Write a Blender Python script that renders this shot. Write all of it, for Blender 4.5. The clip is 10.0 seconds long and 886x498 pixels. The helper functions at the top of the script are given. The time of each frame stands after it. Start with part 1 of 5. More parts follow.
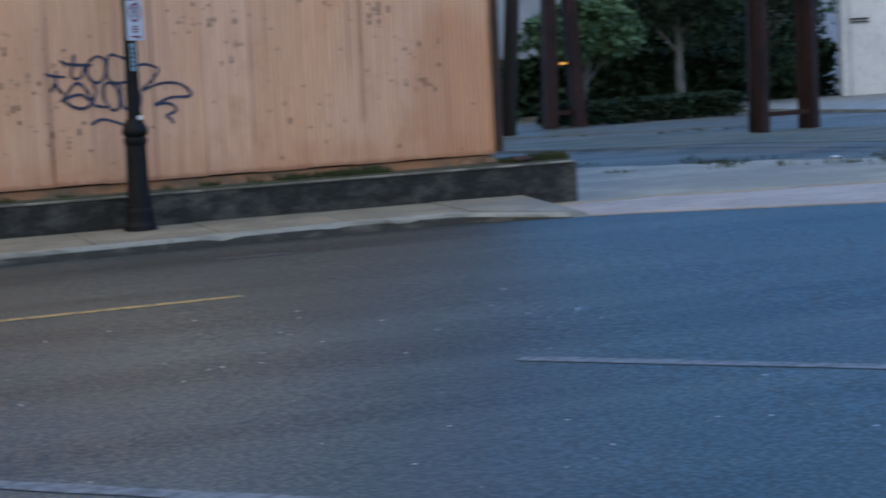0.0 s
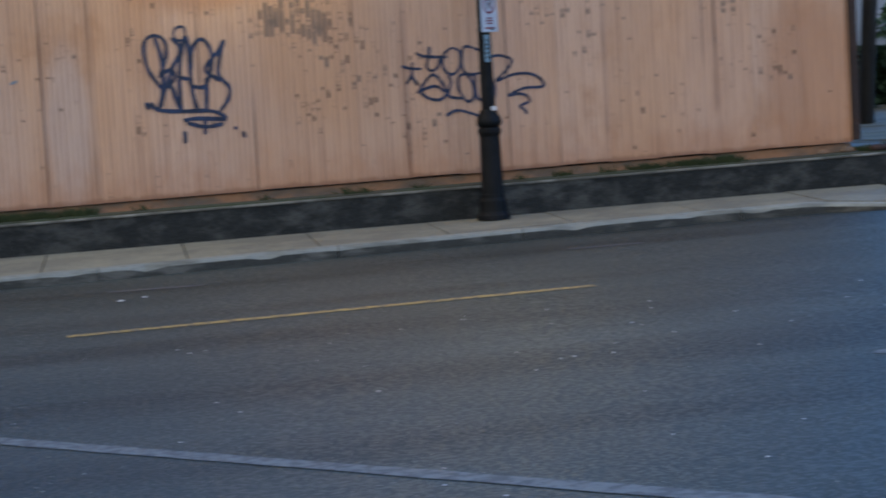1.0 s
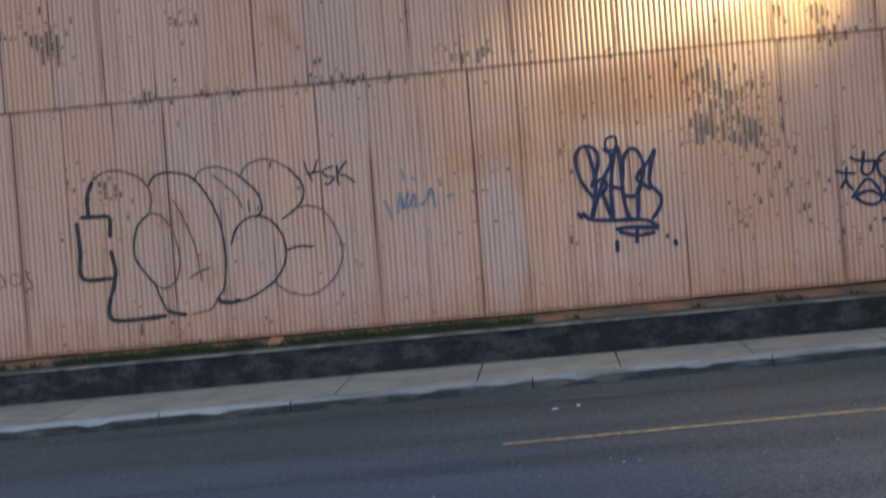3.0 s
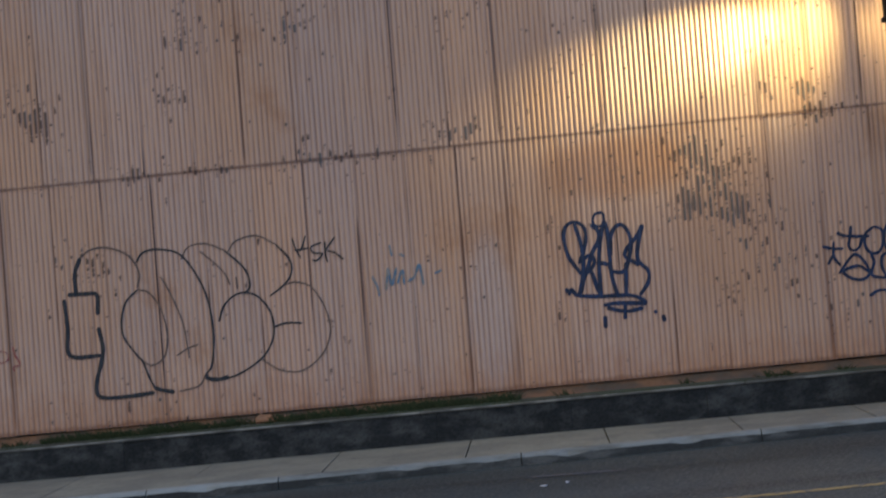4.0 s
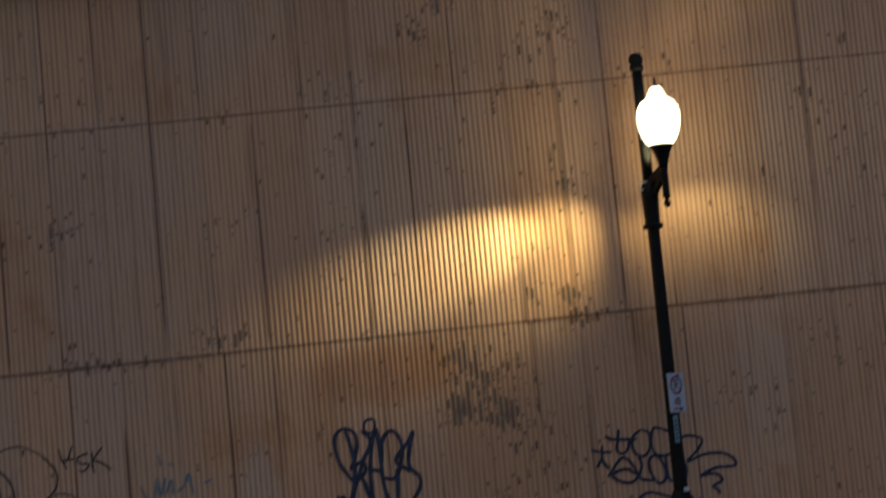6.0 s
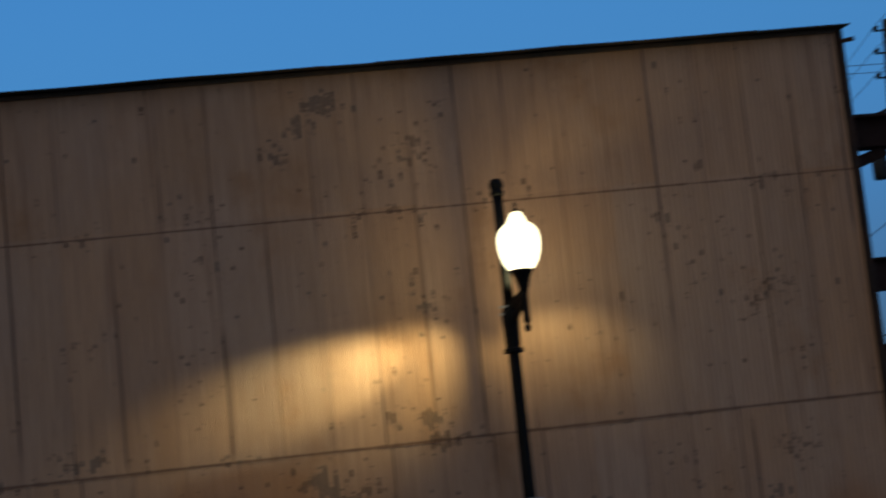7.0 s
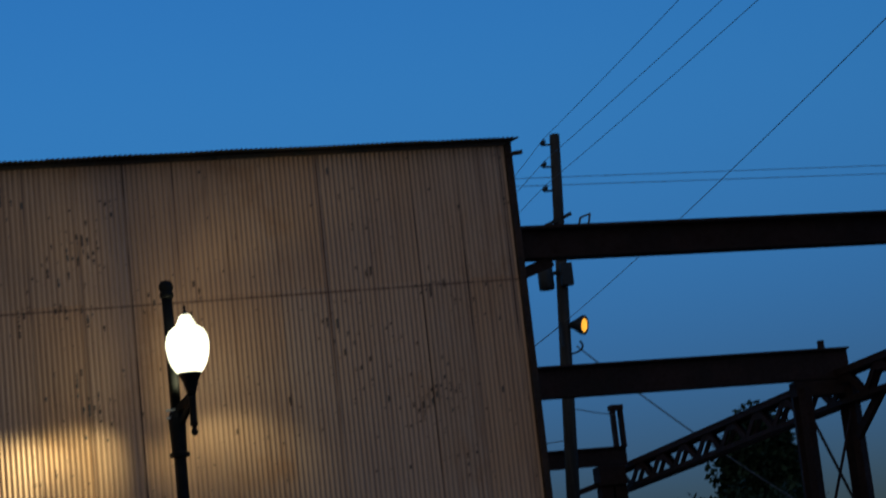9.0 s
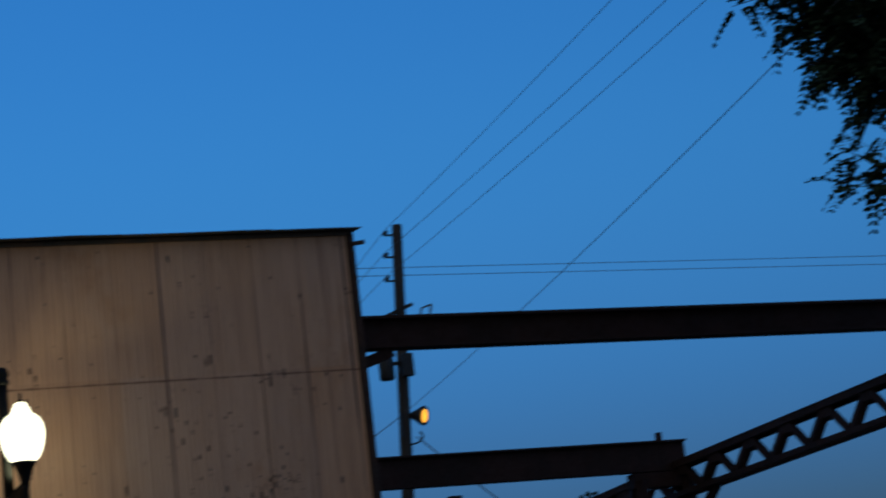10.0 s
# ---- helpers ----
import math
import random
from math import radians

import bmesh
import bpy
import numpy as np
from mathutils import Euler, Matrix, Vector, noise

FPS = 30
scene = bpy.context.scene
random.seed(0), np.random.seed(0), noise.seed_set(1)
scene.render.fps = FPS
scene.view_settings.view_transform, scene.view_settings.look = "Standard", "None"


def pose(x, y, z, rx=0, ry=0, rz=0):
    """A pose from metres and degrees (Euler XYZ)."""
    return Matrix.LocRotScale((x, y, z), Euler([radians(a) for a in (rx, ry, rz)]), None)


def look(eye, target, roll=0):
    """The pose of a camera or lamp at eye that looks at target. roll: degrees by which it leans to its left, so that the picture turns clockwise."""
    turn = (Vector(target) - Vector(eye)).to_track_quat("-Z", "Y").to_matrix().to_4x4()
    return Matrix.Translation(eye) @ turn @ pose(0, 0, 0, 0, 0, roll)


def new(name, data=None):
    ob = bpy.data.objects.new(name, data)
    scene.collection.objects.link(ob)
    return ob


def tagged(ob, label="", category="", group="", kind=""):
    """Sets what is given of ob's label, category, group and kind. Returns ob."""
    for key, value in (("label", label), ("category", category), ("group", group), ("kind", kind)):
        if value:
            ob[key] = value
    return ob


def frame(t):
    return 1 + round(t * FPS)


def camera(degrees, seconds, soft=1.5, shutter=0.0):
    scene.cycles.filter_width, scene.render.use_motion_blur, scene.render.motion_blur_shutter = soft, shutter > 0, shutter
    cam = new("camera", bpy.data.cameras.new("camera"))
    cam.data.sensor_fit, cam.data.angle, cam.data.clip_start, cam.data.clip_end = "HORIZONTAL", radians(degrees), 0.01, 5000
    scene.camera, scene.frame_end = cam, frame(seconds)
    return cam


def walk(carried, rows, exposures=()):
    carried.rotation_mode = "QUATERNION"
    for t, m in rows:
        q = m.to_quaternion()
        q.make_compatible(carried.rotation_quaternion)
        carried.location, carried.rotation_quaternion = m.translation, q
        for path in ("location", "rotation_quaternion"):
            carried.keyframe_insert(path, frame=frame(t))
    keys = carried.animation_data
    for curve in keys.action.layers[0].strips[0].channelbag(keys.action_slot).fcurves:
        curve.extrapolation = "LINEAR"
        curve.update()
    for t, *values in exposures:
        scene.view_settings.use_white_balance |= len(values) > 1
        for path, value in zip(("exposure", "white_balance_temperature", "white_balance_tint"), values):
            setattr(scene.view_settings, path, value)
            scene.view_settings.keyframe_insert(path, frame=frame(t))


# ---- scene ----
# ---- camera ----
EYE = Vector((0.0, 0.0, 1.85))
# seconds, heading (degrees from +y towards +x), pitch, roll
ROWS = [
    (0.0, 18.503, -4.712, -2.631), (0.5, 14.343, -4.631, -2.934), (1.0, 8.737, -4.498, -3.258),
    (1.2, 8.107, -4.501, -3.32), (1.5, 6.122, -4.469, -3.472), (2.0, -0.868, -4.122, -3.956),
    (2.5, -3.217, -2.893, -4.114), (3.0, -2.978, -0.725, -4.307), (3.2, -2.861, -0.196, -4.34),
    (4.3, -2.022, 1.99, -4.612), (4.5, -1.172, 2.44, -4.643), (5.0, 0.955, 3.522, -4.755),
    (5.2, 1.937, 4.113, -4.813), (6.3, 5.042, 7.631, -5.565), (6.5, 5.675, 8.455, -5.674),
    (7.0, 8.537, 9.564, -5.892), (7.5, 11.567, 9.72, -5.812), (8.0, 14.365, 9.987, -5.858),
    (8.5, 17.635, 10.657, -6.052), (9.0, 18.055, 11.468, -6.374), (9.5, 20.046, 12.926, -6.525),
    (10.0, 22.808, 13.441, -6.768),
]


def aim(heading, pitch, roll):
    a, p = radians(heading), radians(pitch)
    way = Vector((math.sin(a) * math.cos(p), math.cos(a) * math.cos(p), math.sin(p)))
    return look(EYE, EYE + way * 10, roll)


cam = camera(24.17, 10.0, soft=1.8, shutter=0.7)
walk(cam, [(t, aim(h, p, r)) for t, h, p, r in ROWS],
     exposures=[(0.0, 2.74, 6750, 9), (1.0, 2.6, 6700, 9), (2.0, 2.52, 6400, 10), (3.0, 2.54, 6300, 12), (4.5, 1.72, 6650, 12), (5.2, 1.2, 6850, 12),
                (6.3, 0.5, 7200, 12), (7.0, 0.15, 7000, 10), (8.0, -0.2, 6400, 8), (8.5, -0.25, 6200, 7), (9.5, -0.08, 6050, 7), (10.0, 0.06, 6050, 7)])

# ---- dusk sky ----
world = bpy.data.worlds.new("dusk_sky")
scene.world = world
world.use_nodes = True
wn, wl = world.node_tree.nodes, world.node_tree.links
sky = wn.new("ShaderNodeTexSky")
sky.sky_type = "NISHITA"
sky.sun_disc = False
sky.sun_elevation = radians(2.2)
sky.sun_rotation = radians(180)
sky.air_density, sky.dust_density, sky.ozone_density = 1.3, 0.6, 5.0
tint = wn.new("ShaderNodeMix")
tint.data_type, tint.blend_type = "RGBA", "MULTIPLY"
tint.inputs[0].default_value = 1.0
tint.inputs[7].default_value = (0.62, 0.78, 0.86, 1)
wl.new(sky.outputs["Color"], tint.inputs[6])
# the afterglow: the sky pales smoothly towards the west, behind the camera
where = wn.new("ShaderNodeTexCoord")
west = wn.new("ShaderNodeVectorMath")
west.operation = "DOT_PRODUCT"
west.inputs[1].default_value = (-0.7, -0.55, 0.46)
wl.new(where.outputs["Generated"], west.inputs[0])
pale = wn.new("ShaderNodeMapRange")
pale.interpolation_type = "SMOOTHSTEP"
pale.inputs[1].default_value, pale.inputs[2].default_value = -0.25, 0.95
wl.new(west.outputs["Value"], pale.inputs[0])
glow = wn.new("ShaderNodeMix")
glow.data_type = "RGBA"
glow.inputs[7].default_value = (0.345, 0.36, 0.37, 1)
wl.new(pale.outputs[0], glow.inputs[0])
# towards the eastern horizon the sky sinks into the earth's own dusk
split = wn.new("ShaderNodeSeparateXYZ")
wl.new(where.outputs["Generated"], split.inputs[0])
low_sky = wn.new("ShaderNodeMapRange")
low_sky.interpolation_type = "SMOOTHSTEP"
low_sky.inputs[1].default_value, low_sky.inputs[2].default_value = 0.0, 0.3
wl.new(split.outputs[2], low_sky.inputs[0])
dusk = wn.new("ShaderNodeMix")
dusk.data_type = "RGBA"
dusk.inputs[6].default_value, dusk.inputs[7].default_value = (0.28, 0.37, 0.82, 1), (1, 1, 1, 1)
wl.new(low_sky.outputs[0], dusk.inputs[0])
sunk = wn.new("ShaderNodeMix")
sunk.data_type, sunk.blend_type = "RGBA", "MULTIPLY"
sunk.inputs[0].default_value = 1.0
wl.new(tint.outputs[2], sunk.inputs[6])
wl.new(dusk.outputs[2], sunk.inputs[7])
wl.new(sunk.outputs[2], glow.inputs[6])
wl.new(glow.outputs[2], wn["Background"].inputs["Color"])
wn["Background"].inputs["Strength"].default_value = 0.5

# ---- street geometry ----
SLOPE = 0.018          # the street climbs to the right
WALL_Y = 25.0          # face of the corrugated wall
WALL_L, WALL_R = -13.0, 9.13
SHEET = 0.6225         # cover of one sheet
PITCH, DEEP = 0.0638, 0.0076    # corrugation


def grade(x):
    return SLOPE * max(-60.0, min(60.0, x))


def lay(x, y):
    """Height of the ground: the climb, and the fall behind the yard."""
    return grade(x) - 0.24 * max(0.0, min(1.0, (y - 36.0) / 12.0))


# ---- materials ----
def material(name):
    m = bpy.data.materials.new(name)
    m.use_nodes = True
    return m, m.node_tree.nodes, m.node_tree.links, m.node_tree.nodes["Principled BSDF"]


def node(nodes, kind, **inputs):
    n = nodes.new(kind)
    for k, v in inputs.items():
        n.inputs[k.replace("_", " ")].default_value = v
    return n


def mixed(nodes, links, fac, a, b, mode="MIX"):
    """Mixes two colours; each may be a colour or a socket."""
    n = nodes.new("ShaderNodeMix")
    n.data_type, n.blend_type = "RGBA", mode
    for sock, v in ((n.inputs[0], fac), (n.inputs[6], a), (n.inputs[7], b)):
        if isinstance(v, bpy.types.NodeSocket):
            links.new(v, sock)
        elif isinstance(v, (int, float)):
            sock.default_value = v
        else:
            sock.default_value = (*v, 1)
    return n.outputs[2]


def ramped(nodes, links, value, lo, hi, a=0.0, b=1.0):
    n = nodes.new("ShaderNodeMapRange")
    n.interpolation_type = "SMOOTHSTEP"
    links.new(value, n.inputs[0])
    for i, v in enumerate((lo, hi, a, b)):
        n.inputs[1 + i].default_value = v
    return n.outputs[0]


def maths(nodes, links, op, a, b=None):
    n = nodes.new("ShaderNodeMath")
    n.operation = op
    for sock, v in zip(n.inputs, (a, b)):
        if isinstance(v, bpy.types.NodeSocket):
            links.new(v, sock)
        elif v is not None:
            sock.default_value = v
    return n.outputs[0]


def grain(nodes, links, scale, size=(1, 1, 1), detail=4.0, rough=0.55, where=None):
    """Noise in world metres, stretched by size."""
    if where is None:
        where = nodes.new("ShaderNodeNewGeometry").outputs["Position"]
    m = nodes.new("ShaderNodeMapping")
    m.inputs["Scale"].default_value = size
    links.new(where, m.inputs["Vector"])
    n = nodes.new("ShaderNodeTexNoise")
    n.inputs["Scale"].default_value, n.inputs["Detail"].default_value, n.inputs["Roughness"].default_value = scale, detail, rough
    links.new(m.outputs[0], n.inputs["Vector"])
    return n.outputs[0]


def bumped(nodes, links, bsdf, height, strength, distance):
    b = nodes.new("ShaderNodeBump")
    b.inputs["Strength"].default_value, b.inputs["Distance"].default_value = strength, distance
    links.new(height, b.inputs["Height"])
    links.new(b.outputs[0], bsdf.inputs["Normal"])


def plain(name, colour, other, scale=6.0, size=(1, 1, 1), rough=0.7, metal=0.0, bump=0.3, depth=0.004, random_tint=0.0, lo=0.38, hi=0.62, gloss=0.5):
    """A worn surface: two colours mingled at two scales, with fine relief."""
    m, n, l, bsdf = material(name)
    big = grain(n, l, scale, size)
    fine = grain(n, l, scale * 9, size, 3.0)
    col = mixed(n, l, ramped(n, l, big, lo, hi), colour, other)
    dark = tuple(c * 0.65 for c in colour)
    col = mixed(n, l, ramped(n, l, fine, 0.5, 0.75, 0.0, 0.6), col, dark)
    if random_tint:
        info = n.new("ShaderNodeObjectInfo")
        v = ramped(n, l, info.outputs["Random"], 0.0, 1.0, 1 - random_tint, 1 + random_tint)
        hsv = n.new("ShaderNodeHueSaturation")
        l.new(v, hsv.inputs["Value"])
        l.new(col, hsv.inputs["Color"])
        col = hsv.outputs[0]
    l.new(col, bsdf.inputs["Base Color"])
    l.new(ramped(n, l, fine, 0.3, 0.7, rough - 0.1, min(1.0, rough + 0.12)), bsdf.inputs["Roughness"])
    bsdf.inputs["Metallic"].default_value = metal
    bsdf.inputs["Specular IOR Level"].default_value = gloss
    bumped(n, l, bsdf, fine, bump, depth)
    return m


def corrugated_paint():
    """Peach paint on old iron: sun-bleached sheets, rust streaks, flaking patches."""
    m, n, l, bsdf = material("peach_painted_corrugated_iron")
    pos = n.new("ShaderNodeNewGeometry").outputs["Position"]
    info = n.new("ShaderNodeObjectInfo").outputs["Random"]
    cloud = grain(n, l, 0.55, (1, 1, 0.45), 5.0, where=pos)
    col = mixed(n, l, ramped(n, l, cloud, 0.36, 0.66), (0.655, 0.378, 0.228), (0.61, 0.38, 0.262))
    # each sheet has faded a little differently
    hsv = n.new("ShaderNodeHueSaturation")
    l.new(ramped(n, l, info, 0.0, 1.0, 0.95, 1.05), hsv.inputs["Value"])
    l.new(ramped(n, l, maths(n, l, "FRACT", maths(n, l, "MULTIPLY", info, 7.31)), 0.0, 1.0, 0.95, 1.05), hsv.inputs["Saturation"])
    l.new(col, hsv.inputs["Color"])
    col = hsv.outputs[0]
    # long thin weather streaks
    streak = grain(n, l, 9.0, (1.0, 1.0, 0.035), 6.0, 0.65, pos)
    col = mixed(n, l, ramped(n, l, streak, 0.53, 0.72, 0.0, 0.5), col, (0.30, 0.15, 0.085))
    pale = grain(n, l, 6.0, (1.0, 1.0, 0.06), 4.0, 0.6, pos)
    col = mixed(n, l, ramped(n, l, pale, 0.58, 0.74, 0.0, 0.22), col, (0.66, 0.47, 0.36))
    # rust blooming in places
    rust = grain(n, l, 0.8, (1, 1, 0.8), 6.0, 0.62, pos)
    col = mixed(n, l, ramped(n, l, rust, 0.56, 0.76, 0.0, 0.7), col, (0.44, 0.20, 0.085))
    # rust at the sheet laps; the level ones include the overlap's shadow, painted in
    split = n.new("ShaderNodeSeparateXYZ")
    l.new(pos, split.inputs[0])
    rise = maths(n, l, "SUBTRACT", split.outputs[2], maths(n, l, "MULTIPLY", split.outputs[0], SLOPE))
    lap_crowds = []
    ragged = grain(n, l, 7.0, (1, 1, 0.5), 4.0, 0.6, pos)
    for lap, reach in ((0.69, 0.055), (3.69, 0.022), (6.57, 0.016)):
        away = maths(n, l, "ABSOLUTE", maths(n, l, "SUBTRACT", rise, lap))
        lap_rust_shadow = ramped(n, l, maths(n, l, "ADD", away, maths(n, l, "MULTIPLY", ragged, -2.2 * reach)), -reach, reach * 0.3, 0.75, 0.0)
        col = mixed(n, l, lap_rust_shadow, col, (0.13, 0.05, 0.028))
        if lap > 1.0:
            lap_crowds.append(ramped(n, l, away, 0.0, 0.22, 0.11, 0.0))
    low = maths(n, l, "LESS_THAN", rise, 3.69)
    phase = maths(n, l, "DIVIDE", maths(n, l, "SUBTRACT", maths(n, l, "ADD", 9.05, maths(n, l, "MULTIPLY", low, 0.06)), split.outputs[0]), SHEET)
    near = maths(n, l, "MULTIPLY", maths(n, l, "ABSOLUTE", maths(n, l, "SUBTRACT", phase, maths(n, l, "ROUND", phase))), SHEET)
    run = grain(n, l, 1.1, (1.6, 1, 0.35), 3.0, 0.6, pos)
    seam = maths(n, l, "MULTIPLY", ramped(n, l, near, 0.006, 0.016, 1.0, 0.0), ramped(n, l, run, 0.45, 0.64, 0.15, 0.95))
    col = mixed(n, l, seam, col, (0.09, 0.042, 0.03))
    # the laps that have opened and rusted through
    for sx, z0, z1, force in ((-6.45, 0.7, 3.7, 0.7), (-2.1, 0.7, 3.0, 0.85), (-0.845, 0.7, 2.9, 0.9), (-0.27, 0.7, 3.7, 0.5), (3.49, 0.7, 2.9, 0.8), (5.98, 1.0, 3.7, 0.5), (7.4, 1.2, 3.65, 0.75),
                              (-3.41, 3.72, 6.6, 0.85), (-0.30, 3.72, 6.6, 0.8), (0.965, 3.72, 5.4, 0.75), (-5.3, 3.72, 6.2, 0.5), (3.47, 3.9, 7.6, 0.45), (5.62, 4.0, 6.6, 0.35)):
        aside = maths(n, l, "ABSOLUTE", maths(n, l, "SUBTRACT", split.outputs[0], sx))
        span = maths(n, l, "MULTIPLY", ramped(n, l, rise, z0 - 0.05, z0 + 0.15), ramped(n, l, rise, z1 - 0.35, z1, 1.0, 0.0))
        line = maths(n, l, "MULTIPLY", maths(n, l, "MULTIPLY", ramped(n, l, aside, 0.007, 0.02, force, 0.0), span), ramped(n, l, run, 0.34, 0.5, 0.35, 1.0))
        col = mixed(n, l, line, col, (0.075, 0.035, 0.025))
        stain = maths(n, l, "MULTIPLY", maths(n, l, "MULTIPLY", ramped(n, l, aside, 0.0, 0.13, 0.35 * force, 0.0), span), ramped(n, l, streak, 0.4, 0.6))
        col = mixed(n, l, stain, col, (0.33, 0.15, 0.075))
    # bare primer where sheets were patched, rust washed down from the laps and up from the sill
    for px, pz, rx, rz, shade, force in ((8.6, 1.6, 0.7, 1.3, (0.46, 0.20, 0.09), 0.5), (-0.56, 1.6, 0.27, 1.0, (0.55, 0.42, 0.36), 0.55), (-1.5, 1.5, 0.6, 1.0, (0.57, 0.41, 0.33), 0.35), (1.1, 3.25, 1.0, 0.42, (0.50, 0.215, 0.085), 0.6),
                                         (2.6, 2.4, 0.9, 1.2, (0.52, 0.26, 0.12), 0.35), (1.6, 7.5, 1.6, 0.8, (0.54, 0.30, 0.16), 0.3), (0.35, 2.7, 0.3, 0.9, (0.5, 0.24, 0.11), 0.35), (4.3, 1.4, 0.5, 0.9, (0.56, 0.36, 0.26), 0.3)):
        u = maths(n, l, "DIVIDE", maths(n, l, "SUBTRACT", split.outputs[0], px), rx)
        v = maths(n, l, "DIVIDE", maths(n, l, "SUBTRACT", rise, pz), rz)
        far = maths(n, l, "SQRT", maths(n, l, "ADD", maths(n, l, "MULTIPLY", u, u), maths(n, l, "MULTIPLY", v, v)))
        patch = ramped(n, l, maths(n, l, "ADD", far, maths(n, l, "MULTIPLY", cloud, 0.9)), 1.0, 1.6, force, 0.0)
        col = mixed(n, l, patch, col, shade)
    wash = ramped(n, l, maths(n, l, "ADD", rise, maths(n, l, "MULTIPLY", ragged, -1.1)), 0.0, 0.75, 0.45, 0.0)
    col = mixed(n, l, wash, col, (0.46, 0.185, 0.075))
    # flakes: short dark dashes along single ribs, sparse everywhere, crowded round some spots
    rib = maths(n, l, "DIVIDE", split.outputs[0], PITCH)
    count = maths(n, l, "ROUND", rib)
    crest = ramped(n, l, maths(n, l, "ABSOLUTE", maths(n, l, "SUBTRACT", rib, count)), 0.14, 0.40, 1.0, 0.0)
    where_rib = n.new("ShaderNodeCombineXYZ")
    l.new(maths(n, l, "MULTIPLY", count, 3.37), where_rib.inputs[0])
    l.new(maths(n, l, "ADD", maths(n, l, "MULTIPLY", rise, 5.6), maths(n, l, "MULTIPLY", count, 5.713)), where_rib.inputs[2])
    # rib shading put into the colour: hollows darkened rust-brown, uneven along each
    half = maths(n, l, "SUBTRACT", rib, maths(n, l, "FLOOR", rib))
    groove = ramped(n, l, maths(n, l, "ABSOLUTE", maths(n, l, "SUBTRACT", half, 0.5)), 0.06, 0.3, 1.0, 0.0)
    where_groove = n.new("ShaderNodeCombineXYZ")
    l.new(maths(n, l, "MULTIPLY", maths(n, l, "FLOOR", rib), 4.19), where_groove.inputs[0])
    l.new(maths(n, l, "ADD", maths(n, l, "MULTIPLY", rise, 0.8), maths(n, l, "MULTIPLY", maths(n, l, "FLOOR", rib), 2.37)), where_groove.inputs[2])
    groove_shade = ramped(n, l, grain(n, l, 1.0, (1, 1, 1), 4.0, 0.6, where_groove.outputs[0]), 0.36, 0.62, 0.25, 0.62)
    col = mixed(n, l, maths(n, l, "MULTIPLY", groove, groove_shade), col, (0.24, 0.115, 0.07))
    dash = grain(n, l, 1.0, (1, 1, 1), 4.0, 0.66, where_rib.outputs[0])
    spots = maths(n, l, "ADD", maths(n, l, "MULTIPLY", dash, 0.72), maths(n, l, "MULTIPLY", grain(n, l, 14.0, (1, 1, 0.4), 3.0, 0.6, pos), 0.28))
    thin = grain(n, l, 0.9, (1, 1, 1), 3.0, 0.5, pos)
    crowd = ramped(n, l, thin, 0.46, 0.72, 0.0, 0.05)
    for cx, cz, r, a in ((2.2, 2.9, 1.1, 0.125), (1.92, 2.72, 0.3, 0.135), (2.48, 2.62, 0.26, 0.135), (2.0, 3.4, 0.35, 0.08), (2.35, 1.7, 0.45, 0.1), (3.1, 2.2, 1.0, 0.06), (0.9, 3.0, 0.8, 0.06), (2.35, 8.05, 0.3, 0.12), (2.1, 7.75, 0.35, 0.12), (1.75, 7.45, 0.4, 0.11),
                         (2.55, 8.0, 0.4, 0.1), (3.45, 7.4, 0.4, 0.1), (-1.1, 3.86, 0.3, 0.16), (-0.65, 3.9, 0.3, 0.16), (-2.66, 3.9, 0.18, 0.16), (-5.9, 4.4, 0.5, 0.14), (-4.3, 4.5, 0.5, 0.11), (-4.1, 5.3, 0.5, 0.12), (-2.75, 5.3, 0.45, 0.1),
                         (-5.4, 2.6, 0.5, 0.12), (3.4, 4.02, 0.22, 0.16), (2.9, 4.05, 0.2, 0.12), (3.45, 5.4, 0.5, 0.12), (5.83, 3.8, 0.12, 0.17), (5.3, 2.7, 0.4, 0.09), (5.75, 2.2, 0.4, 0.09), (6.2, 1.6, 0.5, 0.05), (7.55, 2.7, 0.5, 0.1),
                         (7.9, 3.3, 0.5, 0.1), (7.1, 6.94, 0.16, 0.18), (7.9, 5.3, 0.6, 0.06), (7.6, 5.0, 0.5, 0.05), (8.2, 1.9, 0.6, 0.07), (0.3, 1.5, 0.2, 0.13), (0.35, 2.5, 0.3, 0.1), (7.0, 1.4, 0.4, 0.05), (6.5, 6.3, 0.12, 0.13)):
        dist = n.new("ShaderNodeVectorMath")
        dist.operation = "DISTANCE"
        dist.inputs[1].default_value = (cx, WALL_Y, cz)
        l.new(pos, dist.inputs[0])
        crowd = maths(n, l, "ADD", crowd, ramped(n, l, dist.outputs["Value"], 0.0, r, a, 0.0))
    worn = ramped(n, l, grain(n, l, 0.9, (1, 1, 0.3), 2.0, 0.5, pos), 0.48, 0.62)
    for near_lap in lap_crowds:
        crowd = maths(n, l, "ADD", crowd, maths(n, l, "MULTIPLY", near_lap, worn))
    flake = maths(n, l, "MULTIPLY", ramped(n, l, maths(n, l, "ADD", spots, crowd), 0.602, 0.655), maths(n, l, "MAXIMUM", crest, ramped(n, l, crowd, 0.19, 0.26)))
    tone = ramped(n, l, grain(n, l, 2.2, (1, 1, 1), 2.0, 0.5, pos), 0.5, 0.62)
